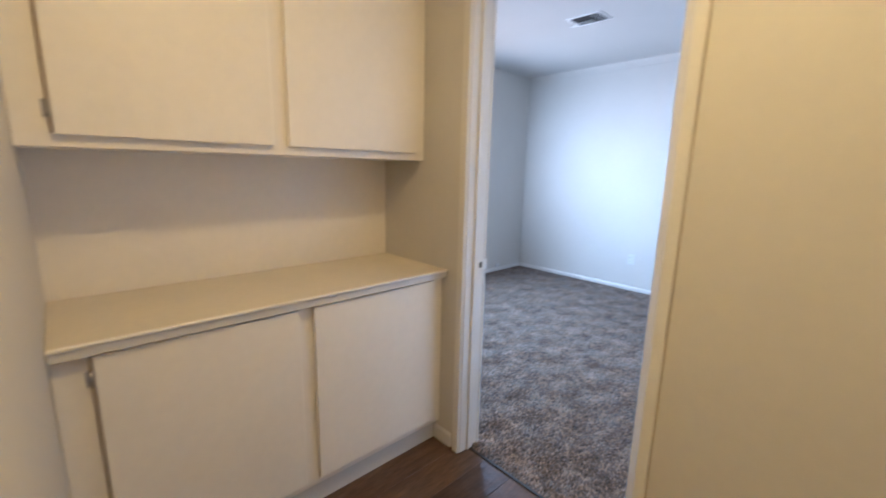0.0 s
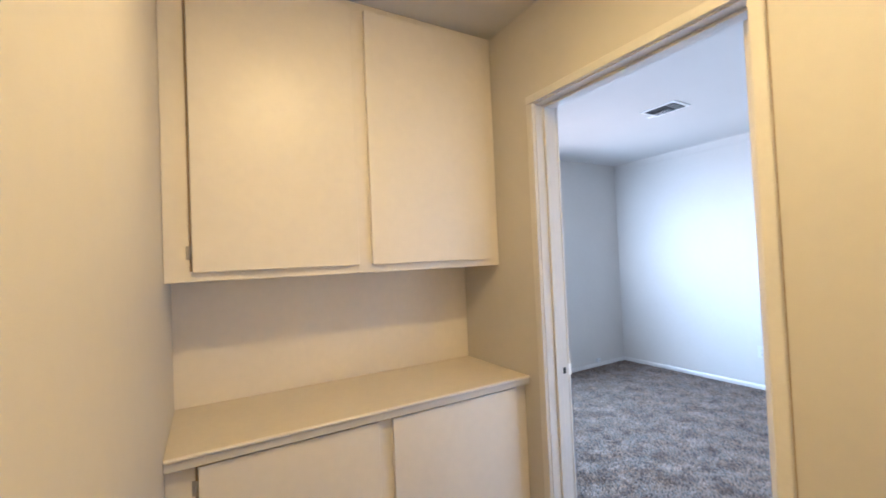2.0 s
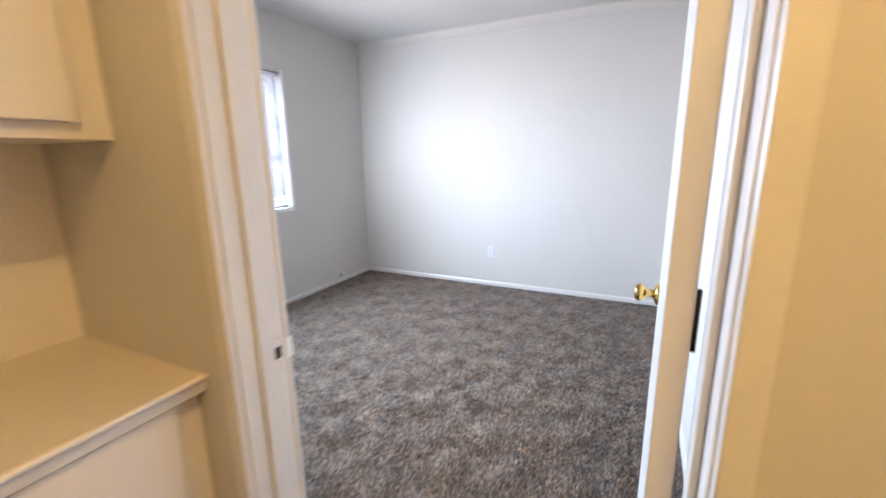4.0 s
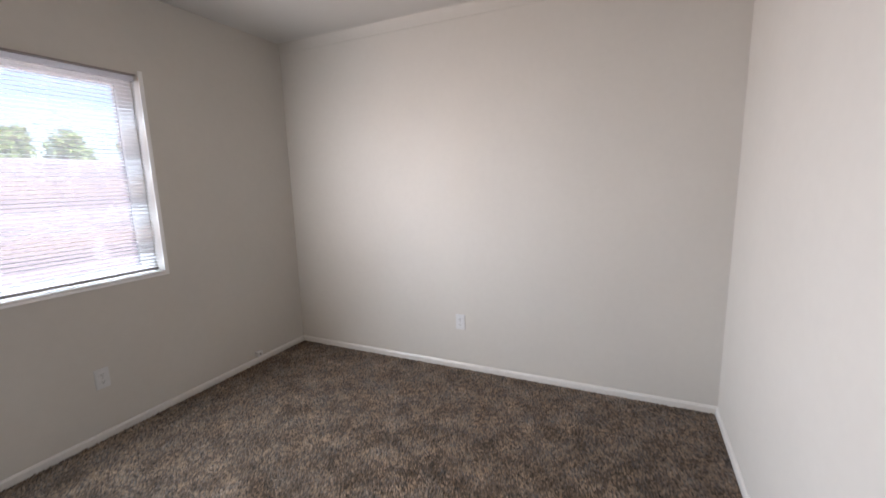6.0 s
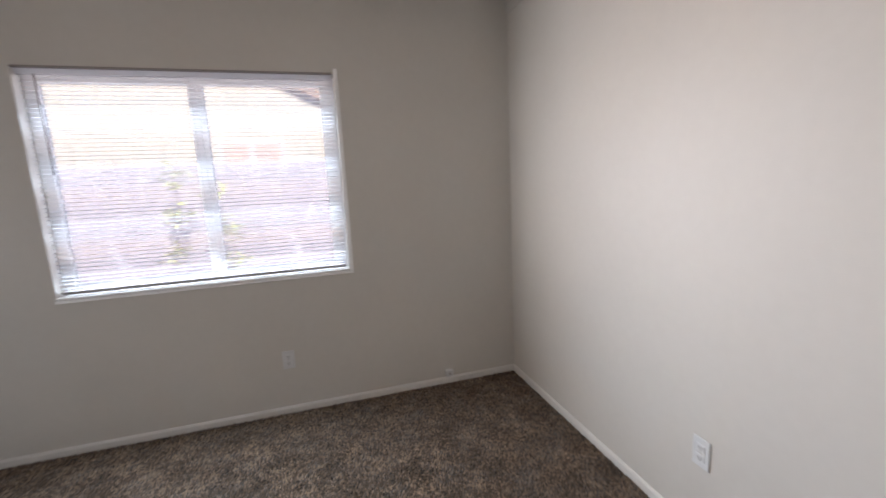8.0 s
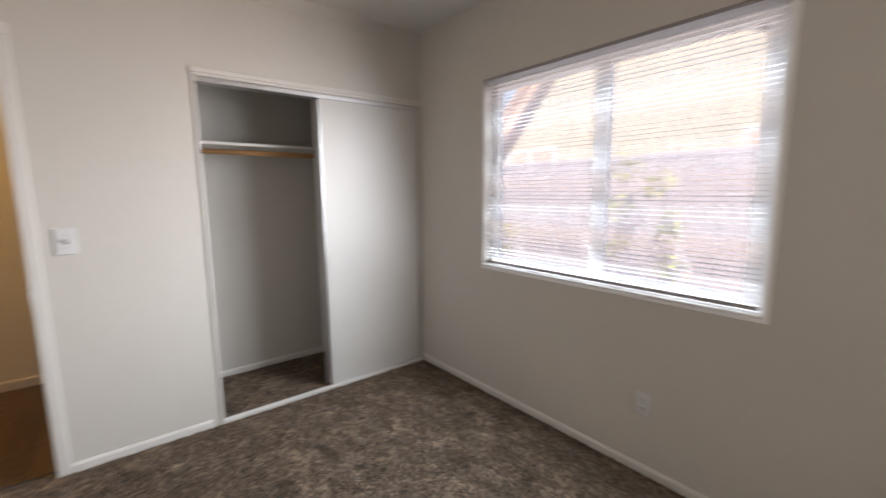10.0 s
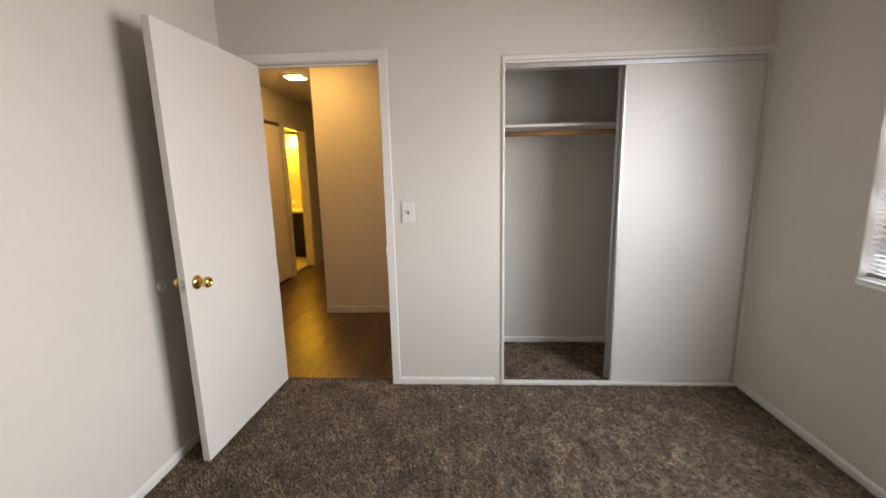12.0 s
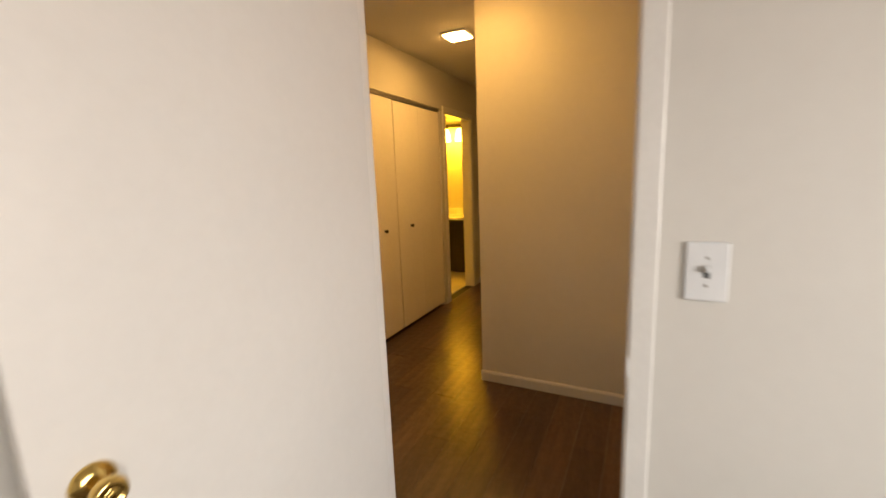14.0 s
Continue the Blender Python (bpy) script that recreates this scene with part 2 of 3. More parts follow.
def lathe(profile, m, seg=24):
    """A turned solid: profile of (radius, height) pairs about the z axis of m."""
    bm = bmesh.new()
    rings = []
    for r, h in profile:
        rings.append([bm.verts.new(m @ Vector((max(r, 1e-5) * math.cos(2 * math.pi * k / seg), max(r, 1e-5) * math.sin(2 * math.pi * k / seg), h))) for k in range(seg)])
    for a, b in zip(rings, rings[1:]):
        for k in range(seg):
            bm.faces.new((a[k], a[(k + 1) % seg], b[(k + 1) % seg], b[k]))
    bmesh.ops.remove_doubles(bm, verts=bm.verts, dist=1e-4)
    return bm


def wall(name, axis, along, across, z, holes=(), material=None, label="painted wall"):
    """A wall along x or y with holes (a0, a1, z0, z1) cut right through."""
    cuts_a = sorted({along[0], along[1], *[v for h in holes for v in h[:2]]})
    cuts_z = sorted({z[0], z[1], *[v for h in holes for v in h[2:]]})
    cuts_a = [v for v in cuts_a if along[0] <= v <= along[1]]
    cuts_z = [v for v in cuts_z if z[0] <= v <= z[1]]

    def solid(i, j):
        if not (0 <= i < len(cuts_a) - 1 and 0 <= j < len(cuts_z) - 1):
            return False
        a, h = (cuts_a[i] + cuts_a[i + 1]) / 2, (cuts_z[j] + cuts_z[j + 1]) / 2
        return not any(k[0] < a < k[1] and k[2] < h < k[3] for k in holes)

    bm = bmesh.new()
    made = {}

    def vert(a, c, h):
        key = (round(a, 5), round(c, 5), round(h, 5))
        if key not in made:
            made[key] = bm.verts.new((a, c, h) if axis == "x" else (c, a, h))
        return made[key]

    c0, c1 = across
    for i in range(len(cuts_a) - 1):
        for j in range(len(cuts_z) - 1):
            if not solid(i, j):
                continue
            a0, a1, h0, h1 = cuts_a[i], cuts_a[i + 1], cuts_z[j], cuts_z[j + 1]
            for c in across:
                bm.faces.new((vert(a0, c, h0), vert(a1, c, h0), vert(a1, c, h1), vert(a0, c, h1)))
            if not solid(i - 1, j):
                bm.faces.new((vert(a0, c0, h0), vert(a0, c1, h0), vert(a0, c1, h1), vert(a0, c0, h1)))
            if not solid(i + 1, j):
                bm.faces.new((vert(a1, c0, h0), vert(a1, c1, h0), vert(a1, c1, h1), vert(a1, c0, h1)))
            if not solid(i, j - 1):
                bm.faces.new((vert(a0, c0, h0), vert(a1, c0, h0), vert(a1, c1, h0), vert(a0, c1, h0)))
            if not solid(i, j + 1):
                bm.faces.new((vert(a0, c0, h1), vert(a1, c0, h1), vert(a1, c1, h1), vert(a0, c1, h1)))
    return tagged(part(name, bm, material or PAINT), label, "wall", kind="structure")


def structure(name, bm, material, label, category):
    return tagged(part(name, bm, material), label, category, kind="structure")


# ---- large structure ----
structure("floor", boxed(XC - 0.1, XB + 0.1, YT, YD + 0.1, -0.12, -0.012), CARPET, "brown carpeted bedroom floor", "floor")
structure("floor_closet", boxed(XC - 0.1, CX1 + 0.12, -0.72, YT, -0.12, -0.012), CARPET, "brown carpeted closet floor", "floor")
hall_floor = structure("floor_hall", boxed(-1.2, XL + 0.11, -6.0, YT - 0.001, -0.14, ZF - 0.009), DARK, "brown wood-look plank floor in the hall", "floor")
structure("floor_bath", boxed(XL + 0.11, 3.4, -5.2, -1.5, -0.12, ZF), TILE, "pale vinyl bathroom floor", "floor")
structure("ceiling", boxed(XC - 0.14, XB + 0.115, -0.72, YD + 0.14, HC, HC + 0.14), CEILING, "white textured bedroom ceiling", "ceiling")
structure("ceiling_hall", boxed(-1.2, 3.4, -6.1, -TA, HH, HH + 0.12), CEILING, "white hall ceiling", "ceiling")

wall("wall_north", "x", (XC - 0.14, XB + 0.115), (YD, YD + 0.14), (-0.12, HC + 0.0), label="plain off-white bedroom wall")
wall("wall_east", "y", (0.0, YD), (XB, XB + 0.115), (-0.12, HC), label="plain off-white wall behind the open door")
wall("wall_west", "y", (-0.72, YD), (XC - 0.14, XC), (-0.12, HC), [(WY0, WY1, WZ0, WZ1)], label="off-white outer wall with a window")
wall("wall_south", "x", (XC, XL), (-TA, 0.0), (-0.12, HC), [(DX0 - 0.018, DX1 + 0.018, -0.2, DH + 0.018), (CX0, CX1, -0.2, CH)], label="off-white wall with a doorway and a closet opening")
wall("wall_closet_back", "x", (XC, CX1 + 0.12), (-0.80, -0.70), (-0.12, HC), label="off-white closet back wall")
wall("wall_closet_side", "y", (-0.70, -TA), (CX1 + 0.02, CX1 + 0.12), (-0.12, HC), label="off-white closet side wall")
wall("wall_alcove", "x", (-1.2, XK), (YW - 0.115, YW), (-0.13, HH), material=ALCOVE_LIT_PAINT, label="off-white hall wall beside the cupboards, daylight put into its paint")
wall("wall_cupboard_back", "y", (YW, -TA), (-1.06, -0.97), (-0.13, HH), material=CABINET, label="cream wall behind the counter")
wall("wall_hall_side", "y", (-6.0, YW - 0.115), (XK - 0.115, XK), (-0.13, HH), label="off-white hall wall")
wall("wall_hall_doors", "y", (-6.0, -TA), (XL, XL + 0.11), (-0.13, HH), [(-2.915, -1.185, -0.2, 2.065), (-3.735, -3.035, -0.2, 2.045)], label="off-white hall wall with folding doors and a bathroom doorway")
wall("wall_hall_end", "x", (XK, XL), (-6.1, -6.0), (-0.13, HH), label="off-white hall end wall")
wall("wall_linen_back", "y", (-2.98, -1.1), (2.2, 2.3), (-0.13, HH), label="closet back wall")
wall("wall_linen_side", "x", (XL + 0.11, 3.4), (-2.98, -2.92), (-0.13, HH), label="bathroom side wall")
wall("wall_linen_end", "x", (XL + 0.11, 2.3), (-1.1, -1.0), (-0.13, HH), label="closet end wall")
wall("wall_bath_vanity", "x", (XL + 0.11, 3.4), (-5.0, -4.9), (-0.13, HH), label="bathroom wall behind the vanity")
wall("wall_bath_far", "y", (-5.0, -2.92), (3.3, 3.4), (-0.13, HH), label="bathroom far wall")


# ---- trim ----
def baseboard(axis, a0, a1, face, out, z0=-0.012, h=0.050):
    """A low moulded skirting board along a wall face; out is the side it stands on."""
    bm = bmesh.new()
    t = 0.011
    prof = [(0, 0), (t, 0), (t, h - 0.012), (t * 0.45, h), (0, h)]
    ends = []
    for a in (a0, a1):
        ring = []
        for d, z in prof:
            c = face + out * d
            ring.append(bm.verts.new((a, c, z0 + z) if axis == "x" else (c, a, z0 + z)))
        ends.append(ring)
    n = len(prof)
    for k in range(n):
        bm.faces.new((ends[0][k], ends[0][(k + 1) % n], ends[1][(k + 1) % n], ends[1][k]))
    bm.faces.new(ends[0])
    bm.faces.new(ends[1])
    structure("baseboard", bm, TRIM, "white painted wooden baseboard", "baseboard")


baseboard("x", XC, XB, YD, -1)
baseboard("y", 0.012, YD - 0.011, XB, -1)
baseboard("y", 0.0, YD - 0.011, XC, 1)
baseboard("x", CX1 + 0.058, DX0 - 0.05, 0.0, 1)
baseboard("x", DX1 + 0.05, XB - 0.011, 0.0, 1)
baseboard("x", XC, CX1 + 0.02, -0.70, 1)
baseboard("y", -0.689, -TA, CX1 + 0.02, -1)
baseboard("x", -0.545, XK, YW, 1, ZF, 0.07)
baseboard("y", -6.0, YW, XK, 1, ZF, 0.07)
baseboard("x", DX1 + 0.062, XL - 0.011, -TA, -1, ZF, 0.07)
baseboard("x", -0.545, DX0 - 0.062, -TA, -1, ZF, 0.07)
baseboard("y", -1.13, -TA, XL, -1, ZF, 0.07)
baseboard("y", -2.975, -2.93, XL, -1, ZF, 0.07)
baseboard("y", -6.0, -3.80, XL, -1, ZF, 0.07)


def crown(axis, a0, a1, face, out, h=0.078, t=0.022):
    """A shallow cove along the top of a wall, with a square lower fillet."""
    bm = bmesh.new()
    prof = [(0, 0), (0.005, 0), (0.005, 0.008)]
    prof += [(0.005 + (t - 0.005) * (1 - math.cos(k * math.pi / 10)), 0.008 + (h - 0.008) * math.sin(k * math.pi / 10)) for k in range(1, 6)] + [(0, h)]
    ends = []
    for a in (a0, a1):
        ends.append([bm.verts.new((a, face + out * d, HC - h + z) if axis == "x" else (face + out * d, a, HC - h + z)) for d, z in prof])
    n = len(prof)
    for k in range(n):
        bm.faces.new((ends[0][k], ends[0][(k + 1) % n], ends[1][(k + 1) % n], ends[1][k]))
    bm.faces.new(ends[0])
    bm.faces.new(ends[1])
    structure("trim_crown", bm, PAINT, "slim painted cove along the ceiling", "trim")


crown("x", XC, XB, YD, -1)
crown("x", XC, XB, 0.0, 1)
crown("y", 0.023, YD - 0.023, XB, -1)


def casing(name, axis, a0, a1, top, face, out, z0, w=0.052, t=0.013, material=None, legs=(True, True), label="white painted door casing"):
    """Casing round an opening a0..a1 on a wall face: two legs and a mitred head, each a rounded board."""
    e = thing(name, (a0, face, z0) if axis == "x" else (face, a0, z0), label, "trim", kind="structure")
    c0, c1 = sorted((face, face + out * t))

    def board(nm, p, q, u, v):
        b = boxed(p, q, c0, c1, u, v, bevel=0.004) if axis == "x" else boxed(c0, c1, p, q, u, v, bevel=0.004)
        part(nm, b, material or TRIM, e)

    if legs[0]:
        board("casing_leg", a0 - w, a0, z0, top + 0.001)
    if legs[1]:
        board("casing_leg", a1, a1 + w, z0, top + 0.001)
    board("casing_head", a0 - (w if legs[0] else 0), a1 + (w if legs[1] else 0), top + 0.001, top + w)
    return e


# bedroom doorway: jamb boards, stops, casing on both faces
door_1 = thing("door_1", (DX0, 0, 0), "white painted door frame of the bedroom", "door frame", kind="structure")
part("jamb", boxed(DX0 - 0.018, DX0, -TA - 0.002, 0.002, ZF - 0.005, DH, bevel=0.002), TRIM, door_1)
part("jamb", boxed(DX1, DX1 + 0.018, -TA - 0.002, 0.002, ZF - 0.005, DH, bevel=0.002), TRIM, door_1)
part("head_jamb", boxed(DX0 - 0.018, DX1 + 0.018, -TA - 0.002, 0.002, DH, DH + 0.018, bevel=0.002), TRIM, door_1)
part("door_stop", boxed(DX0, DX0 + 0.011, -0.074, -0.040, ZF, DH, bevel=0.003), TRIM, door_1)
part("door_stop", boxed(DX1 - 0.011, DX1, -0.074, -0.040, ZF, DH, bevel=0.003), TRIM, door_1)
part("door_stop", boxed(DX0 + 0.011, DX1 - 0.011, -0.074, -0.040, DH - 0.011, DH, bevel=0.003), TRIM, door_1)
strike = part("strike_plate", boxed(DX0 - 0.001, DX0 + 0.002, -0.036, 0.009, 0.868, 0.934, bevel=0.001), TRIM, door_1, "painted-over strike plate")
part("strike_lip", boxed(DX0 + 0.003, DX0 + 0.0062, -0.002, 0.0155, 0.878, 0.926, bevel=0.002), BEAD, strike, "glossy white strike lip")
# near-black block in place of a cut hole, its shade put into colour
part("latch_hole", boxed(DX0 + 0.0015, DX0 + 0.0032, -0.030, -0.014, 0.888, 0.914), DARK, strike)
casing("trim_door_room", "x", DX0 + 0.004, DX1 - 0.004, DH + 0.004, 0.0, 1, -0.012, w=0.052)
casing("trim_door_hall", "x", DX0 - 0.004, DX1 + 0.004, DH + 0.004, -TA, -1, ZF, w=0.036, t=0.016)

# raised tan strip in place of the shaded line between casing and wall
structure("trim_caulk_gap", boxed(DX1 + 0.0402, DX1 + 0.0416, -TA - 0.0035, -TA, ZF, DH + 0.058), GAP_SHADE, "thin tan strip for the shaded gap beside the casing", "trim")

# ---- bedroom door, open against the wall ----
HX = 0.403                       # hinge line of the open leaf
door = thing("bedroom_door", (HX, 0.016, 0.0), "white flush bedroom door standing wide open", "door")
LEAF_W, LEAF_T = 0.795, 0.035
bx, by = HX, 0.016
leaf = part("leaf", boxed(bx - LEAF_W, bx + 0.032, by - 0.004 - LEAF_T, by - 0.004, 0.012, DH - 0.006, bevel=0.0025), DOOR, door)
kx, kz = bx - LEAF_W + 0.071, 0.897


def knob(side):
    y0 = by - 0.004 - LEAF_T if side < 0 else by - 0.004
    m = Matrix.Translation((kx, y0, kz)) @ (pose(0, 0, 0, 90, 0, 0) if side < 0 else pose(0, 0, 0, -90, 0, 0))
    rose = part("rose", lathe([(0, 0), (0.033, 0), (0.034, 0.003), (0.030, 0.008), (0.020, 0.013), (0.013, 0.016), (0, 0.016)], m, 32), BRASS, door, "round polished brass rose", True)
    part("knob", lathe([(0.0125, 0.014), (0.0115, 0.030), (0.0135, 0.036), (0.022, 0.041), (0.0262, 0.048), (0.0268, 0.055), (0.0245, 0.062), (0.0205, 0.066), (0.0175, 0.0655), (0.0145, 0.062), (0.006, 0.060), (0.0055, 0.0635), (0.0, 0.0635)], m, 32), BRASS, rose, "polished brass door knob", True)


knob(-1)
knob(1)
latch = part("latch_plate", boxed(bx - LEAF_W - 0.001, bx - LEAF_W + 0.001, by - 0.036, by - 0.011, kz - 0.029, kz + 0.029, bevel=0.0008), STEEL, door, "dull metal latch plate")
part("latch_bolt", boxed(bx - LEAF_W - 0.011, bx - LEAF_W, by - 0.030, by - 0.017, kz - 0.010, kz + 0.010, bevel=0.003), STEEL, latch)
for hz in (0.25, 1.09, 1.80):
    part("hinge", rod(bmesh.new(), (bx + 0.002, by + 0.001, hz - 0.045), (bx + 0.002, by + 0.001, hz + 0.045), 0.0036), BRONZE, door, "dark metal hinge barrel", True)
door.rotation_euler[2] = radians(-92.3)

# ---- closet ----
casing("trim_closet", "x", CX0 - 0.02, CX1, CH + 0.0, 0.0, 1, -0.012, w=0.016, t=0.010, legs=(False, True), label="white painted closet casing")
track = thing("closet_track", (CX1, -0.06, CH), "white closet door track with metal runner", "track", kind="structure")
part("head_fascia", boxed(XC, CX1 + 0.016, -0.002, 0.012, CH + 0.0165, CH + 0.042, bevel=0.003), TRIM, track)
part("top_runner", boxed(CX0, CX1, -0.095, -0.012, CH - 0.026, CH - 0.001, bevel=0.002), ALUMINIUM, track, "metal overhead runner")
part("floor_runner", boxed(CX0, CX1, -0.030, 0.010, -0.012, 0.008, bevel=0.003), TRIM, track, "white floor guide strip")


def sliding_door(x0, x1, y0, label):
    d = thing("sliding_closet_door", ((x0 + x1) / 2, y0, 0.012), label, "closet door", "closet doors")
    part("panel", boxed(x0 + 0.010, x1 - 0.010, y0 - 0.008, y0 + 0.008, 0.016, CH - 0.028), SLIDER, d)
    for a in (x0, x1 - 0.012):
        part("edge_frame", boxed(a, a + 0.012, y0 - 0.013, y0 + 0.013, 0.012, CH - 0.026, bevel=0.003), ALUMINIUM, d, "metal edge frame")
    part("bottom_rail", boxed(x0 + 0.012, x1 - 0.012, y0 - 0.010, y0 + 0.010, 0.011, 0.018), ALUMINIUM, d)


sliding_door(CX0 + 0.004, -1.786, -0.026, "white sliding closet door with metal edges")
sliding_door(CX0 + 0.030, -1.770, -0.066, "white sliding closet door tucked behind another")
shelf = thing("closet_shelf", (-1.8, -0.5, 1.66), "white closet shelf with a wooden front cleat", "shelf")
part("board", boxed(XC, CX1 + 0.02, -0.70, -0.355, 1.664, 1.684, bevel=0.002), TRIM, shelf)
part("side_cleat", boxed(CX1 + 0.002, CX1 + 0.02, -0.682, -0.36, 1.59, 1.664, bevel=0.002), TRIM, shelf)
pole = thing("clothes_rod", (-1.8, -0.40, 1.63), "brown varnished wooden clothes rod under the shelf", "clothes rod")
part("rod", rod(bmesh.new(), (XC + 0.004, -0.395, 1.624), (CX1 + 0.016, -0.395, 1.624), 0.017, seg=20), ROD, pole, smooth=True)
part("rod_socket", rod(bmesh.new(), (CX1 + 0.012, -0.395, 1.624), (CX1 + 0.020, -0.395, 1.624), 0.026, seg=20), TRIM, pole)


# ---- switches and sockets ----
def plate_frame(at, normal):
    """Matrix whose x runs along the wall, y up and z out of it."""
    z = Vector(normal)
    y = Vector((0, 0, 1))
    x = y.cross(z)
    return Matrix.Translation(at) @ Matrix((x, y, z)).transposed().to_4x4()


def local(bm, m):
    bmesh.ops.transform(bm, matrix=m, verts=bm.verts)
    return bm


def wall_switch(at, normal):
    m = plate_frame(at, normal)
    s = thing("light_switch", at, "white toggle light switch on the wall", "switch")
    part("cover_plate", local(boxed(-0.0405, 0.0405, -0.0645, 0.0645, 0, 0.007, bevel=0.004, seg=3), m), PLASTIC, s)
    part("toggle_slot", local(boxed(-0.0060, 0.0060, -0.0135, 0.0135, 0.0055, 0.0076), m), SLOT, s)
    part("toggle", local(boxed(-0.004, 0.004, -0.006, 0.006, 0.006, 0.021, bevel=0.0015), m @ pose(0, 0, 0, -28, 0, 0)), PLASTIC, s)
    for v in (0.030, -0.030):
        part("screw", local(rod(bmesh.new(), (0, v, 0.0055), (0, v, 0.0082), 0.0036), m), STEEL, s)


def socket(at, normal, label):
    m = plate_frame(at, normal)
    s = thing("wall_outlet", at, label, "outlet", "bedroom outlets")
    part("cover_plate", local(boxed(-0.036, 0.036, -0.058, 0.058, 0, 0.006, bevel=0.0035, seg=3), m), PLASTIC, s)
    for v in (0.020, -0.020):
        face = part("receptacle", local(boxed(-0.017, 0.017, v - 0.014, v + 0.014, 0.005, 0.0085, bevel=0.003), m), PLASTIC, s)
        for u, h in ((-0.006, 0.0085), (0.006, 0.007)):
            part("slot", local(boxed(u - 0.0012, u + 0.0012, v - h / 2 + 0.002, v + h / 2 + 0.002, 0.008, 0.0092), m), SLOT, face)
        part("ground_hole", local(rod(bmesh.new(), (0, v - 0.008, 0.008), (0, v - 0.008, 0.0092), 0.0026, seg=10), m), SLOT, face)
    part("screw", local(rod(bmesh.new(), (0, 0, 0.0055), (0, 0, 0.0072), 0.003), m), STEEL, s)


wall_switch((-0.508, 0.0, 1.141), (0, 1, 0))
socket((XC, 1.780, 0.345), (1, 0, 0), "white duplex outlet on the window wall")
socket((-1.040, YD, 0.357), (0, -1, 0), "white duplex outlet on the plain wall")
jack = thing("cable_jack", (XC + 0.011, 2.81, 0.04), "small white surface cable jack on the baseboard", "jack")
part("jack_box", boxed(XC, XC + 0.030, 2.785, 2.838, 0.050, 0.092, bevel=0.004), PLASTIC, jack)
part("jack_port", rod(bmesh.new(), (XC + 0.029, 2.811, 0.071), (XC + 0.041, 2.811, 0.071), 0.006, seg=12), STEEL, jack)

bumper = thing("wall_bumper", (XB, 0.715, 0.872), "small white round door bumper on the wall", "door bumper")
part("disc", lathe([(0, 0), (0.034, 0), (0.034, 0.003), (0.028, 0.008), (0.016, 0.0095), (0, 0.009)], Matrix.Translation((XB, 0.715, 0.872)) @ pose(0, 0, 0, 0, -90, 0), 28), PLASTIC, bumper, smooth=True)

# ---- window ----
win = thing("window_1", (XC - 0.1, (WY0 + WY1) / 2, WZ0), "white vinyl horizontal sliding window", "window", kind="structure")
fx0, fx1 = XC - 0.135, XC - 0.080
F, FR = 0.055, 0.085              # frame widths, the wider one beside the sash
part("window_frame", boxed(fx0, fx1, WY0, WY0 + F, WZ0, WZ1, bevel=0.004), VINYL, win)
part("window_frame", boxed(fx0, fx1, WY1 - FR, WY1, WZ0, WZ1, bevel=0.004), VINYL, win)
part("window_frame", boxed(fx0, fx1, WY0 + F, WY1 - FR, WZ0, WZ0 + F, bevel=0.004), VINYL, win)
part("window_frame", boxed(fx0, fx1, WY0 + F, WY1 - FR, WZ1 - F, WZ1, bevel=0.004), VINYL, win)
ym = 1.435
part("meeting_stile", boxed(fx0 + 0.004, fx1 + 0.006, ym - 0.024, ym + 0.024, WZ0 + F, WZ1 - F, bevel=0.004), VINYL, win)
sash = part("sash", boxed(fx0 + 0.01, fx1 + 0.003, ym + 0.024, ym + 0.052, WZ0 + F, WZ1 - F, bevel=0.003), VINYL, win)
for p0, p1, gx in ((WY0 + F, ym - 0.024, fx0 + 0.018), (ym + 0.052, WY1 - FR, fx0 + 0.034)):
    pane = part("pane", boxed(gx, gx + 0.004, p0, p1, WZ0 + F, WZ1 - F), GLASS, win, "clear glass pane with a milky glare veil mixed in")
    pane.visible_shadow = False
structure("window_sill", boxed(XC - 0.080, XC + 0.014, WY0 + 0.001, WY1 - 0.001, WZ0 - 0.004, WZ0 + 0.010, bevel=0.005), BEAD, "white painted window sill", "sill")
structure("trim_sill_edge", boxed(XC, XC + 0.010, WY0 - 0.006, WY1 + 0.006, WZ0 - 0.022, WZ0 - 0.005, bevel=0.003), BEAD, "white bead under the window sill", "trim")
structure("trim_window_side", boxed(XC - 0.002, XC + 0.007, WY1 - 0.001, WY1 + 0.024, WZ0 - 0.022, WZ1 + 0.030, bevel=0.003), BEAD, "white bead beside the window", "trim")

# ---- mini blind ----
blind = thing("window_blind", (XC - 0.03, (WY0 + WY1) / 2, WZ0), "white lowered mini blind with open slats", "blind")
b0, b1, bxm = WY0 + 0.012, WY1 - 0.020, XC - 0.034
part("headrail", boxed(bxm - 0.014, bxm + 0.016, b0 - 0.006, b1 + 0.006, WZ1 - 0.030, WZ1 - 0.001, bevel=0.002), SLAT, blind, "white metal headrail")
part("valance_edge", boxed(bxm + 0.016, bxm + 0.040, b0 - 0.008, b1 + 0.008, WZ1 - 0.003, WZ1 + 0.007, bevel=0.002), RAIL, blind)
part("bottom_rail", boxed(bxm - 0.012, bxm + 0.014, b0, b1, WZ0 + 0.016, WZ0 + 0.034, bevel=0.003), RAIL, blind, "grey bottom rail")


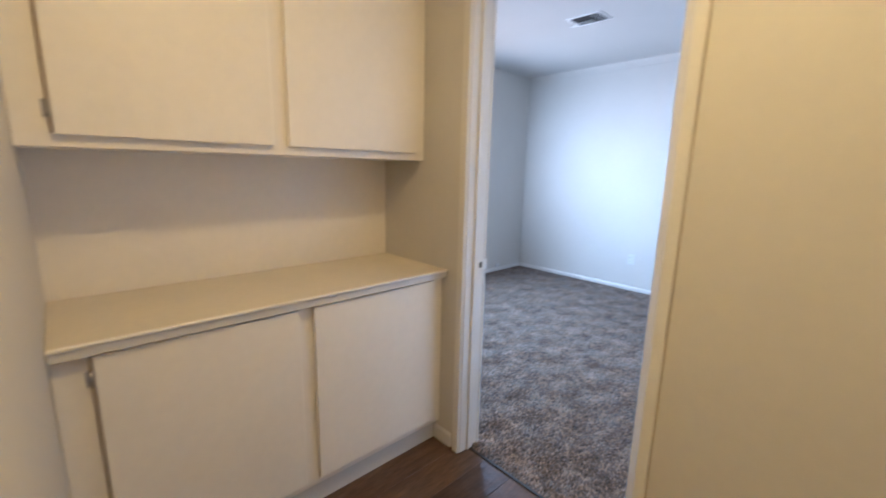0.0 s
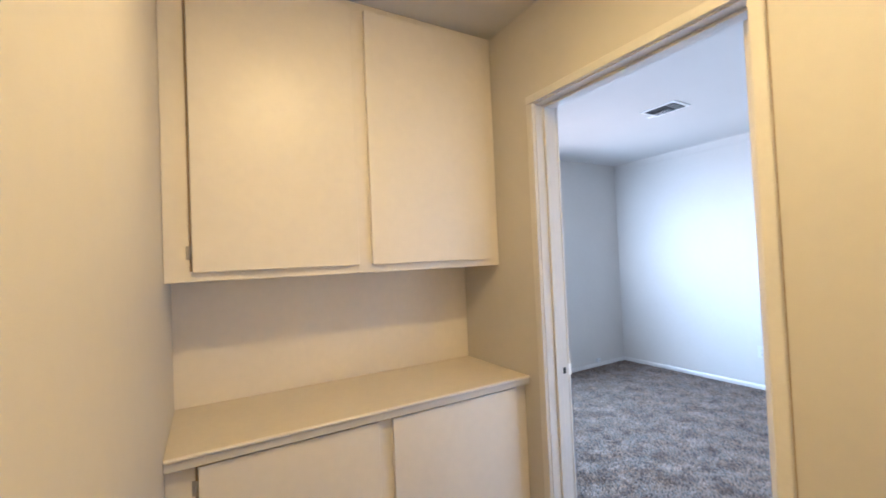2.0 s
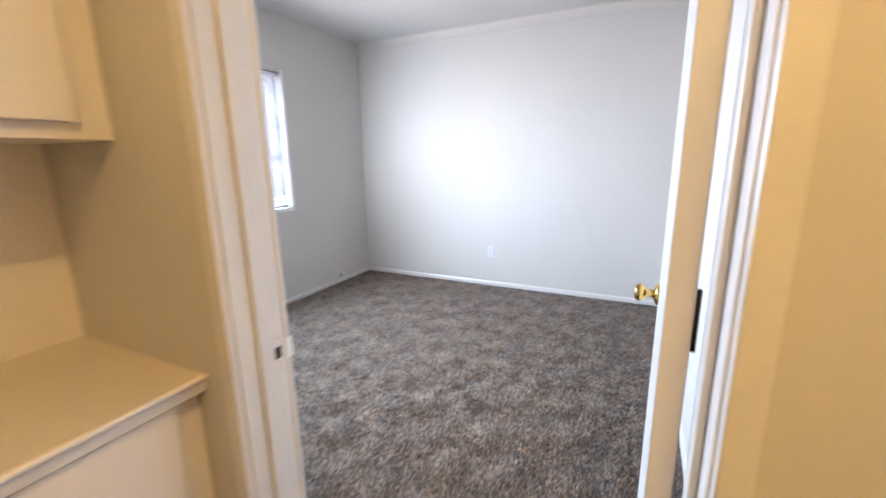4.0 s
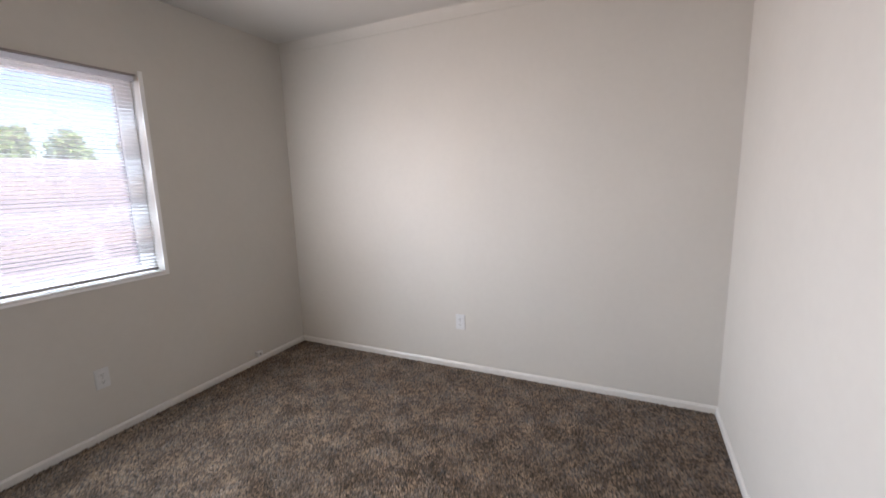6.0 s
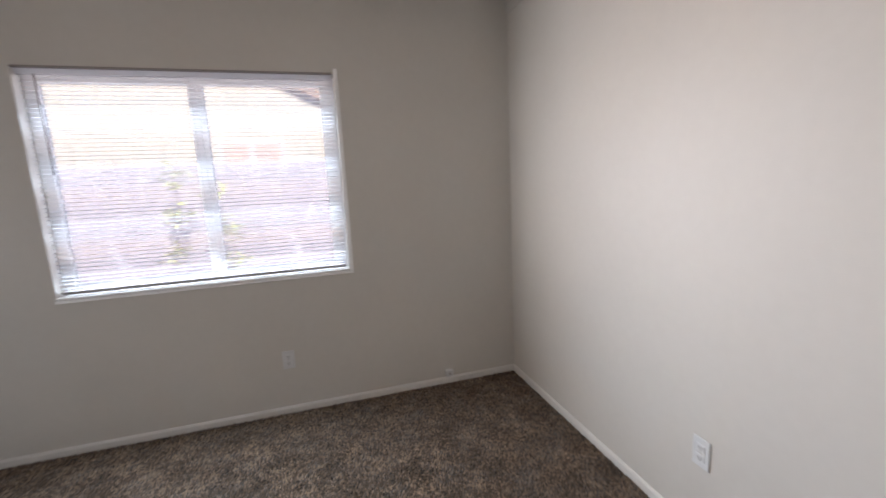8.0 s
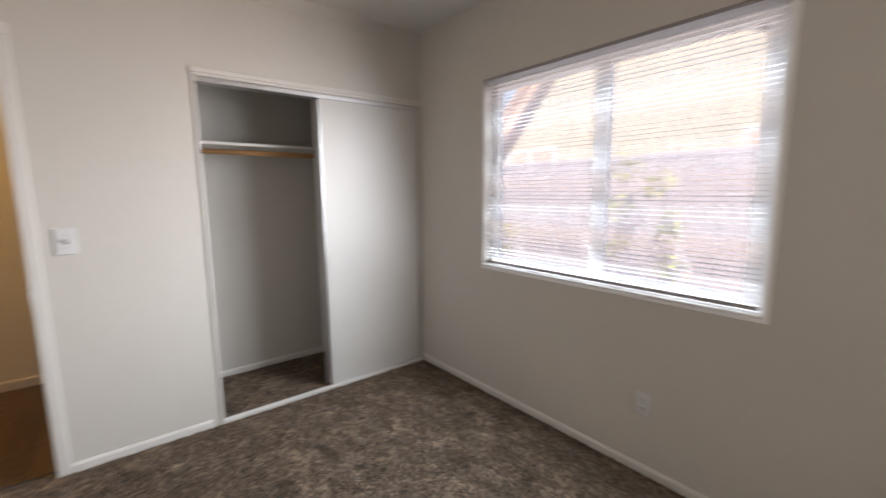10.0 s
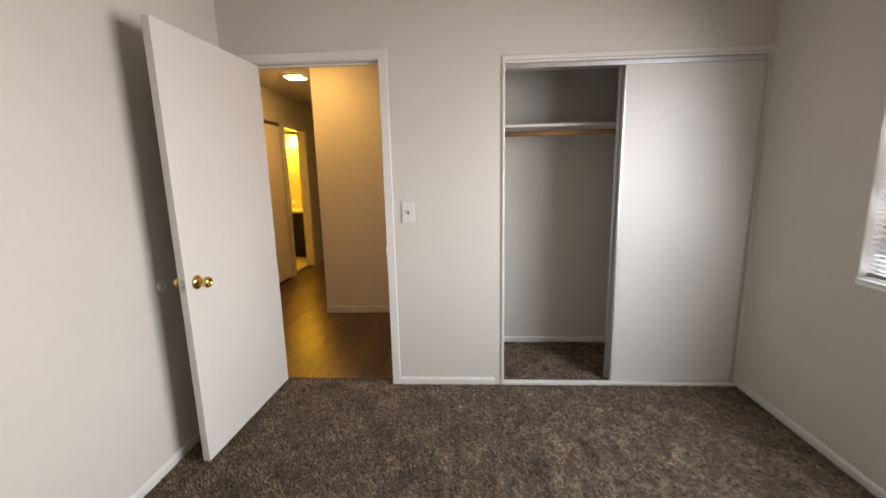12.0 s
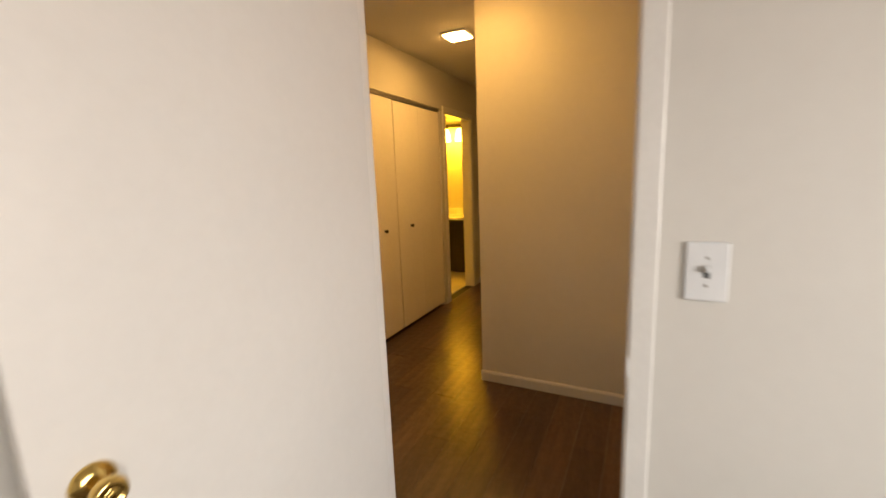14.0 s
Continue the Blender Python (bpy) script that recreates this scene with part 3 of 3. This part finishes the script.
def slat_mesh():
    bm = bmesh.new()
    n, w = 4, 0.0125
    top, low = [], []
    for k in range(n + 1):
        u = -1 + 2 * k / n
        x, z = u * w, 0.0022 * (1 - u * u)
        for y in (b0, b1):
            top.append(bm.verts.new((x, y - (b0 + b1) / 2, z + 0.0003)))
            low.append(bm.verts.new((x, y - (b0 + b1) / 2, z - 0.0003)))
    for k in range(n):
        a = 2 * k
        bm.faces.new((top[a], top[a + 1], top[a + 3], top[a + 2]))
        bm.faces.new((low[a], low[a + 1], low[a + 3], low[a + 2]))
        for r in (0, 1):
            bm.faces.new((top[a + r], top[a + 2 + r], low[a + 2 + r], low[a + r]))
    bm.faces.new((top[0], top[1], low[1], low[0]))
    bm.faces.new((top[-2], top[-1], low[-1], low[-2]))
    bmesh.ops.recalc_face_normals(bm, faces=bm.faces)
    me = bpy.data.meshes.new("slat")
    bm.to_mesh(me)
    bm.free()
    me.materials.append(SLAT)
    return me


SLAT_MESH = slat_mesh()
z = WZ0 + 0.050
rng = random.Random(4)
while z < WZ1 - 0.034:
    s = new("slat", SLAT_MESH)
    s.parent = blind
    s.location = Vector((bxm, (b0 + b1) / 2, z)) - blind.location
    s.rotation_euler = (rng.gauss(0, 0.0006), radians(5 + rng.gauss(0, 0.5)), 0)
    z += 0.0215
for y in (b0 + 0.16, (b0 + b1) / 2, b1 - 0.16):
    for dx in (-0.0125, 0.0125):
        part("ladder_cord", rod(bmesh.new(), (bxm + dx, y, WZ0 + 0.034), (bxm + dx, y, WZ1 - 0.03), 0.0006, seg=5), CORD, blind)
part("tilt_wand", rod(bmesh.new(), (bxm + 0.022, b0 + 0.075, WZ1 - 0.03), (bxm + 0.020, b0 + 0.078, WZ1 - 0.52), 0.0035, seg=8), WAND, blind, "thin dark tilt wand", True)

# ---- ceiling register ----
vent = thing("ceiling_vent", (-0.985, 1.85, HC), "white ceiling air register, dark inside, half closed", "vent")
vx0, vx1, vy0, vy1 = -1.125, -0.845, 1.735, 1.955
for a in ((vx0, vx1, vy0, vy0 + 0.022), (vx0, vx1, vy1 - 0.022, vy1), (vx0, vx0 + 0.022, vy0 + 0.022, vy1 - 0.022), (vx1 - 0.022, vx1, vy0 + 0.022, vy1 - 0.022)):
    part("frame", boxed(*a, HC - 0.008, HC, bevel=0.002), VINYL, vent)
# flat near-black sheet stands in for the shade inside the duct
part("cavity", boxed(vx0 + 0.022, vx1 - 0.022, vy0 + 0.022, vy1 - 0.022, HC - 0.0035, HC - 0.0005), DARK, vent)
for k in range(5):
    y = vy0 + 0.120 + k * 0.019
    part("louver", local(boxed(vx0 + 0.024, vx0 + 0.170, -0.009, 0.009, -0.0008, 0.0008), pose(0, y, HC - 0.011, 24 if k < 4 else 10, 0, 0)), VINYL, vent)
for k in range(3):
    x = vx1 - 0.034 - k * 0.02
    part("louver", local(boxed(-0.008, 0.008, vy0 + 0.024, vy1 - 0.024, -0.0008, 0.0008), pose(x, 0, HC - 0.010, 0, 50, 0)), VINYL, vent)
part("damper_lever", boxed(vx0 - 0.055, vx0 - 0.001, vy1 - 0.05, vy1 - 0.012, HC - 0.006, HC - 0.001, bevel=0.002), VINYL, vent)

# ---- hall cupboards ----
HY0, HY1 = YW, -TA


def cupboard_door(owner, xf, y0, y1, z0, z1, hinge_side):
    d = part("door", boxed(xf - 0.018, xf, y0, y1, z0, z1, bevel=0.003), CABINET, owner)
    if hinge_side:
        e = y0 - 0.004 if hinge_side < 0 else y1 + 0.004
        # added brown rod, coloured as the shaded gap along the door's hinge edge
        part("hinge_strip", rod(bmesh.new(), (xf - 0.013, e, z0 + 0.004), (xf - 0.013, e, z1 - 0.004), 0.0032, seg=8), GAP_SHADE, d, "brown rod for the shaded hinge-side gap")
    for v in (z0 + 0.065, z1 - 0.065) if hinge_side else ():
        y = y0 - 0.005 if hinge_side < 0 else y1 + 0.005
        h = part("hinge", rod(bmesh.new(), (xf - 0.006, y, v - 0.022), (xf - 0.006, y, v + 0.022), 0.0042, seg=10), STEEL, d, "small dull metal hinge", True)
        part("hinge_leaf", boxed(xf - 0.0185, xf - 0.0165, min(y, y + hinge_side * 0.012), max(y, y + hinge_side * 0.012), v - 0.022, v + 0.022), STEEL, h)


upper = thing("upper_cabinet", (-0.66, (HY0 + HY1) / 2, 1.357), "cream painted built-in upper cabinet with two doors", "cabinet")
UX = -0.662
part("body", boxed(-0.969, UX, HY0 + 0.001, HY1 - 0.001, 1.357, HH - 0.001, bevel=0.002), CABINET, upper)
cupboard_door(upper, -0.642, -1.372, -0.812, 1.388, 2.418, -1)
cupboard_door(upper, -0.642, -0.757, -0.178, 1.388, 2.418, 0)
lower = thing("lower_cabinet", (-0.52, (HY0 + HY1) / 2, ZF), "cream painted built-in base cabinet with two doors", "cabinet")
LX = -0.516
part("body", boxed(-0.969, LX, HY0 + 0.001, HY1 - 0.001, 0.092, 0.838, bevel=0.002), CABINET, lower)
part("toe_kick", boxed(-0.969, -0.545, HY0 + 0.001, HY1 - 0.001, ZF, 0.092), TRIM, lower)
cupboard_door(lower, -0.496, -1.368, -0.812, 0.126, 0.826, -1)
cupboard_door(lower, -0.496, -0.758, -0.178, 0.126, 0.826, 0)
top = thing("countertop", (-0.7, (HY0 + HY1) / 2, 0.838), "cream painted countertop with a rounded front edge", "countertop")
part("slab", boxed(-0.969, -0.4895, HY0 + 0.001, HY1 - 0.001, 0.8385, 0.8695, bevel=0.001), LAMINATE, top)
# greyer trim paint puts the shade under the nosing into the edge's colour
part("front_edge", boxed(-0.489, -0.4835, HY0 + 0.001, HY1 - 0.001, 0.834, 0.861, bevel=0.0015), TRIM, top, "cream front edge with its shade put into greyer paint")
part("nosing", boxed(-0.489, -0.474, HY0 + 0.001, HY1 - 0.001, 0.8615, 0.8725, bevel=0.005, seg=4), CABINET, top, "thin rounded cream nosing")


# ---- hall lamps and folding doors ----
def square_lamp(at):
    l = thing("ceiling_light", at, "square flush ceiling lamp glowing warm", "ceiling light", "hall lamps")
    x, y, z = at
    part("rim", boxed(x - 0.102, x + 0.102, y - 0.102, y + 0.102, z - 0.016, z, bevel=0.005), VINYL, l)
    part("diffuser", boxed(x - 0.087, x + 0.087, y - 0.087, y + 0.087, z - 0.023, z - 0.0165, bevel=0.003), HALL_GLOW, l, "glowing diffuser")
    return l


hall_lamp = square_lamp((0.975, -2.11, HH))
copy_thing(hall_lamp, pose(0.52, -0.93, HH))

bif = thing("folding_door", (XL, -2.05, ZF), "cream folding closet doors with small knobs", "folding door")
part("track", boxed(XL + 0.004, XL + 0.050, -2.914, -1.186, 2.034, 2.064, bevel=0.002), STEEL, bif, "dark metal head track")
for k in range(4):
    y0 = -2.908 + k * 0.4295
    leaf_b = part("leaf", boxed(XL + 0.010, XL + 0.040, y0 + (0.006 if k == 2 else 0.001), y0 + (0.4245 if k == 1 else 0.4285), 0.018, 2.030 - (0.004 if k < 2 else 0.0), bevel=0.002), CABINET, bif)
    if k in (1, 2):
        m = Matrix.Translation((XL + 0.010, y0 + 0.215, 0.94)) @ pose(0, 0, 0, 0, -90, 0)
        part("knob", lathe([(0, 0), (0.010, 0), (0.008, 0.010), (0.016, 0.018), (0.017, 0.024), (0.011, 0.029), (0, 0.030)], m, 16), BRONZE, leaf_b, "small dark metal knob", True)
casing("trim_bath_door", "y", -3.735, -3.035, 2.045, XL, -1, ZF, w=0.056)
door_2 = thing("door_2", (XL, -3.4, ZF), "white painted bathroom door frame", "door frame", kind="structure")
part("jamb", boxed(XL - 0.002, XL + 0.112, -3.050, -3.034, ZF, 2.045, bevel=0.002), TRIM, door_2)
part("jamb", boxed(XL - 0.002, XL + 0.112, -3.736, -3.720, ZF, 2.045, bevel=0.002), TRIM, door_2)
part("head_jamb", boxed(XL - 0.002, XL + 0.112, -3.720, -3.050, 2.030, 2.046, bevel=0.002), TRIM, door_2)

# ---- bathroom seen through the doorway ----
van = thing("vanity_cabinet", (2.2, -4.6, ZF), "dark stained wooden bathroom vanity cabinet", "vanity")
part("body", boxed(1.70, 2.62, -4.899, -4.34, 0.09, 0.765, bevel=0.003), ESPRESSO, van)
part("toe_kick", boxed(1.70, 2.62, -4.899, -4.40, ZF, 0.09), ESPRESSO, van)
for y0, y1 in ((1.72, 2.155), (2.165, 2.60)):
    d = part("door", boxed(y0, y1, -4.34, -4.322, 0.12, 0.74, bevel=0.004), ESPRESSO, van)
    part("raised_panel", boxed(y0 + 0.06, y1 - 0.06, -4.322, -4.317, 0.18, 0.68, bevel=0.002), ESPRESSO, d)
vt = thing("bathroom_countertop", (2.2, -4.6, 0.765), "pale marble vanity top with backsplash", "countertop")
part("slab", boxed(1.685, 2.635, -4.899, -4.315, 0.766, 0.802, bevel=0.005), MARBLE, vt)
part("backsplash", boxed(1.685, 2.635, -4.899, -4.879, 0.802, 0.90, bevel=0.003), MARBLE, vt)
vl = thing("vanity_light", (2.14, -4.86, 2.12), "dark bronze vanity light with frosted glass shades", "wall lamp")
part("bar", boxed(1.84, 2.46, -4.899, -4.865, 2.115, 2.165, bevel=0.006), BRONZE, vl)
for k in range(3):
    x = 1.93 + k * 0.22
    arm = part("arm", rod(bmesh.new(), (x, -4.866, 2.14), (x, -4.77, 2.12), 0.008), BRONZE, vl)
    part("socket", rod(bmesh.new(), (x, -4.77, 2.13), (x, -4.77, 2.085), 0.02, 0.026, 16), BRONZE, arm)
    m = Matrix.Translation((x, -4.77, 0))
    part("shade", lathe([(0.024, 2.09), (0.050, 2.05), (0.066, 1.98), (0.074, 1.90), (0.070, 1.90), (0.062, 1.98), (0.046, 2.048), (0.022, 2.085)], m, 20), BATH_GLOW, vl, "glowing frosted glass shade", True)

# ---- outdoors behind the window ----
structure("ground", boxed(-400, XC - 0.14, -400, 400, -0.35, -0.15), SOIL, "dry bare ground of the yard", "ground")
XF = -4.2


def cluster(bm_pts, rnd, n, centre, radius, size, squash=(1, 1, 1)):
    """Adds n small bent leaf quads round a centre to the vertex and face lists."""
    verts, faces = bm_pts
    for _ in range(n):
        d = Vector((rnd.gauss(0, 1), rnd.gauss(0, 1), rnd.gauss(0, 1))).normalized() * radius * rnd.random() ** 0.45
        c = Vector(centre) + Vector((d.x * squash[0], d.y * squash[1], d.z * squash[2]))
        a = Vector((rnd.gauss(0, 1), rnd.gauss(0, 1), rnd.gauss(0, 1))).normalized()
        b = a.orthogonal().normalized()
        s = size * rnd.uniform(0.6, 1.3)
        k = len(verts)
        lift = a.cross(b) * s * 0.25
        verts += [tuple(c - a * s), tuple(c + b * s * 0.45 + lift), tuple(c + a * s), tuple(c - b * s * 0.45 + lift)]
        faces.append((k, k + 1, k + 2, k + 3))


def foliage(name, data, material, parent):
    me = bpy.data.meshes.new(name)
    me.from_pydata([tuple(Vector(v) - parent.location) for v in data[0]], [], data[1])
    me.materials.append(material)
    ob = new(name, me)
    ob.parent = parent
    return ob


def tree(x, y, h, width, seed):
    rnd = random.Random(seed)
    t = thing("tree", (x, y, -0.15), "green leafy garden tree", "tree", "garden trees")
    part("trunk", rod(bmesh.new(), (x, y, -0.16), (x, y, h * 0.62), 0.11, 0.05, 10), BARK, t)
    data = ([], [])
    for k in range(9):
        a, up = rnd.uniform(0, 6.28), rnd.uniform(0.35, 0.9)
        r = width * (1.05 - up) * rnd.uniform(0.6, 1.1)
        tip = (x + r * math.cos(a), y + r * math.sin(a), h * up)
        part("limb", rod(bmesh.new(), (x, y, h * up * 0.75), tip, 0.04, 0.015, 6), BARK, t)
        cluster(data, rnd, 120, tip, width * 0.42, 0.11)
    cluster(data, rnd, 160, (x, y, h * 0.9), width * 0.4, 0.11)
    foliage("crown", data, LEAF, t)


def shrub(x, y, z, seed, n=5):
    rnd = random.Random(seed)
    t = thing("vine", (x, y, -0.15), "yellow-green vine growing by the block wall", "plant", "vines")
    data = ([], [])
    tip = Vector((x, y, -0.15))
    for k in range(n):
        nxt = Vector((x + rnd.uniform(-0.04, 0.10), y + rnd.uniform(-0.18, 0.18), -0.15 + (z + 0.15) * (k + 1) / n))
        part("stem", rod(bmesh.new(), tip, nxt, 0.006, 0.004, 6), BARK, t)
        tip = nxt
        if k >= n - 3:
            cluster(data, rnd, 26, nxt, 0.13, 0.045)
    foliage("leaves", data, LEAF2, t)


shrub(XF + 0.24, 0.88, 1.55, 1)
shrub(XF + 0.24, 1.25, 1.38, 2)
shrub(XF + 0.24, -0.36, 0.95, 3)
shrub(XF + 0.26, -0.62, 0.97, 4)
tree(-18.0, 7.2, 3.5, 0.9, 11)
tree(-18.5, 8.8, 3.5, 1.2, 12)
tree(-17.0, 10.4, 3.9, 1.2, 13)
tree(-16.0, 6.0, 3.1, 0.7, 14)


def poly_prism(points, x0, x1):
    """A solid with a yz outline, from x0 to x1."""
    bm = bmesh.new()
    a = [bm.verts.new((x0, y, z)) for y, z in points]
    b = [bm.verts.new((x1, y, z)) for y, z in points]
    n = len(points)
    bm.faces.new(a)
    bm.faces.new(b)
    for k in range(n):
        bm.faces.new((a[k], a[(k + 1) % n], b[(k + 1) % n], b[k]))
    return bm


def house(xf, depth, yl, ya, yr, ze_l, za, ze_r, windows, wing=None):
    """A stucco house whose gable faces the window: eaves at yl and yr, ridge at ya."""
    h = thing("neighbour_house", (xf, ya, -0.15), "beige stucco house with a red clay tile roof", "house")
    part("wall", poly_prism([(yl + 0.4, -0.16), (yr - 0.4, -0.16), (yr - 0.4, ze_r + 0.05), (ya, za - 0.15), (yl + 0.4, ze_l + 0.05)], xf, xf - depth), STUCCO, h)
    for y0, z0, y1, z1 in ((yl, ze_l, ya, za), (yr, ze_r, ya, za)):
        n = Vector((0, -(z1 - z0), y1 - y0)).normalized()
        if n.z < 0:
            n = -n
        a, b = Vector((0, y0, z0)), Vector((0, y1, z1))
        for nm, lo, hi, over, material in (("fascia", 0.02, 0.10, 0.10, FASCIA if y0 < ya else CLAY), ("roof", 0.105, 0.34, 0.14, CLAY)):
            q = [a + n * lo, b + n * lo, b + n * hi, a + n * hi]
            owner = part(nm, poly_prism([(v.y, v.z) for v in q], xf + over, xf - depth - over), material, h)
        steps = int((b - a).length / 0.33)
        for k in range(steps):
            c = a.lerp(b, (k + 0.5) / steps) + n * 0.40
            part("ridge_tile", rod(bmesh.new(), (xf + 0.18, c.y - 0.15 * (b - a).normalized().y, c.z - 0.15 * (b - a).normalized().z), (xf + 0.18, c.y + 0.17 * (b - a).normalized().y, c.z + 0.17 * (b - a).normalized().z), 0.085, 0.105, 10), CLAY, owner)
    if wing:
        y0, z0, z1 = wing
        part("wing_wall", poly_prism([(y0 + 0.5, -0.16), (ya, -0.16), (ya, z1 - 1.1), (y0 + 0.5, z0 - 0.3)], xf - 0.9, xf - depth), STUCCO, h)
        part("wing_roof", poly_prism([(y0, z0), (ya - 0.05, z1), (ya - 0.05, z1 - 1.0), (y0, z0 - 0.25)], xf - 0.5, xf - depth - 0.1), CLAY, h)
    for y0, y1, z0, z1 in windows:
        w = part("window", boxed(xf + 0.002, xf + 0.05, y0, y1, z0, z1, bevel=0.01), VINYL, h)
        part("pane", boxed(xf + 0.051, xf + 0.056, y0 + 0.06, (y0 + y1) / 2 - 0.03, z0 + 0.06, z1 - 0.06), CURTAIN, w)
        part("pane", boxed(xf + 0.051, xf + 0.056, (y0 + y1) / 2 + 0.03, y1 - 0.06, z0 + 0.06, z1 - 0.06), CURTAIN, w)


house(-9.0, 8.0, -5.75, -2.4, 3.5, 1.75, 5.3, 2.55, [(-4.9, -3.4, 1.2, 2.35), (0.3, 1.5, 1.0, 2.35)], wing=(-9.5, 1.35, 4.2))

# ---- laminate planks of the hall ----
def plank_mesh(length):
    bm = boxed(0.0004, 0.1516, 0.0004, length - 0.0004, -0.008, 0.0, bevel=0.0009, seg=1)
    me = bpy.data.meshes.new("plank")
    bm.to_mesh(me)
    bm.free()
    me.materials.append(PLANK)
    return me


PLANKS = {}


def lay(x, y0, y1):
    key = round(y1 - y0, 3)
    if key not in PLANKS:
        PLANKS[key] = plank_mesh(key)
    o = new("plank", PLANKS[key])
    o.location = (x, y0, ZF)
    o.parent = hall_floor


rng = random.Random(7)
x = -0.56
while x < XL - 0.01:
    y = -0.052 - rng.choice((0.3, 0.5, 0.7, 0.9, 1.1))
    hi = -0.052
    lo_end = -6.0 if x > XK - 0.12 else YW - 0.02
    while hi > lo_end:
        lo = max(y, lo_end)
        lay(x, round(lo, 3), round(hi, 3))
        hi, y = lo, lo - 1.22
    x += 0.152
structure("trim_threshold", boxed(DX0, DX1, YT - 0.012, YT + 0.002, ZF - 0.006, ZF + 0.006, bevel=0.002), DARK, "dark carpet edge strip in the doorway", "trim")

# ---- garden wall ----
fence = thing("garden_wall", (XF, 0, -0.15), "plain grey rendered garden wall", "garden wall", kind="structure")
part("wall_body", boxed(XF - 0.15, XF, -9, 9, -0.2, 1.60), BLOCK, fence)
part("cap", boxed(XF - 0.152, XF + 0.002, -9, 9, 1.601, 1.645, bevel=0.004), BLOCK, fence)


# ---- carpet pile ----
def pile(name, x0, x1, y0, y1, step, seed):
    """Short leaning tufts, one small three-sided blade each."""
    r = np.random.RandomState(seed)
    xs, ys = np.meshgrid(np.arange(x0, x1, step), np.arange(y0, y1, step))
    n = xs.size
    cx = xs.ravel() + r.uniform(-0.5, 0.5, n) * step
    cy = ys.ravel() + r.uniform(-0.5, 0.5, n) * step
    cx, cy = np.clip(cx, x0, x1), np.clip(cy, y0, y1)
    turn = r.uniform(0, 6.283, n)
    h = r.uniform(0.007, 0.015, n)
    nap = np.zeros((n, 2))
    blotch = np.zeros(n)
    for w in range(14):
        a, k, ph = r.uniform(0, 6.283), r.uniform(9, 34) * (1 + 1.6 * (w % 2)), r.uniform(0, 6.283)
        wave = np.sin(k * (cx * np.cos(a) + cy * np.sin(a)) + ph + 1.2 * np.sin(0.37 * k * (cy * np.cos(a) - cx * np.sin(a))))
        nap += wave[:, None] * np.array([[np.cos(ph * 3), np.sin(ph * 3)]])
        blotch += wave
    # the trodden part of the room is brushed flat in patches
    trod = np.exp(-(((cx + 0.75) / 0.75) ** 2 + ((cy - 1.15) / 0.75) ** 2))
    flat = np.clip(blotch / 5.0 + 0.25, 0, 1) * np.clip(trod * 1.5, 0.1, 1) * r.uniform(0.0, 1.0, n) ** 0.7
    lean = nap * 0.0012 + r.uniform(-0.004, 0.004, (n, 2)) + np.array([[-0.001, 0.004]]) + flat[:, None] * np.array([[-0.005, 0.010]])
    h = h * (1 - 0.15 * flat)
    rad = step * r.uniform(0.5, 0.85, n)
    v = np.zeros((n, 4, 3))
    for k in range(3):
        v[:, k, 0] = cx + rad * np.cos(turn + 2.0944 * k)
        v[:, k, 1] = cy + rad * np.sin(turn + 2.0944 * k)
        v[:, k, 2] = -0.013
    v[:, 3, 0], v[:, 3, 1], v[:, 3, 2] = cx + lean[:, 0], cy + lean[:, 1], -0.012 + h
    base = (np.arange(n) * 4)[:, None]
    f = np.concatenate([base + np.array([[0, 1, 3]]), base + np.array([[1, 2, 3]]), base + np.array([[2, 0, 3]])], 0)
    me = bpy.data.meshes.new(name)
    me.vertices.add(n * 4)
    me.vertices.foreach_set("co", v.ravel())
    me.loops.add(f.size)
    me.loops.foreach_set("vertex_index", f.ravel().astype(np.int32))
    me.polygons.add(len(f))
    me.polygons.foreach_set("loop_start", np.arange(0, f.size, 3, dtype=np.int32))
    me.update(calc_edges=True)
    me.materials.append(PILE)
    tagged(new(name, me), "brown plush carpet pile with brushed patches", "carpet", kind="stuff")


pile("carpet", XC + 0.012, XB - 0.012, 0.012, YD - 0.012, 0.0092, 1)
pile("carpet_doorway", DX0 + 0.002, DX1 - 0.002, YT + 0.004, 0.012, 0.0105, 2)
pile("carpet_closet", XC + 0.004, CX1 + 0.012, -0.686, -0.034, 0.0115, 3)
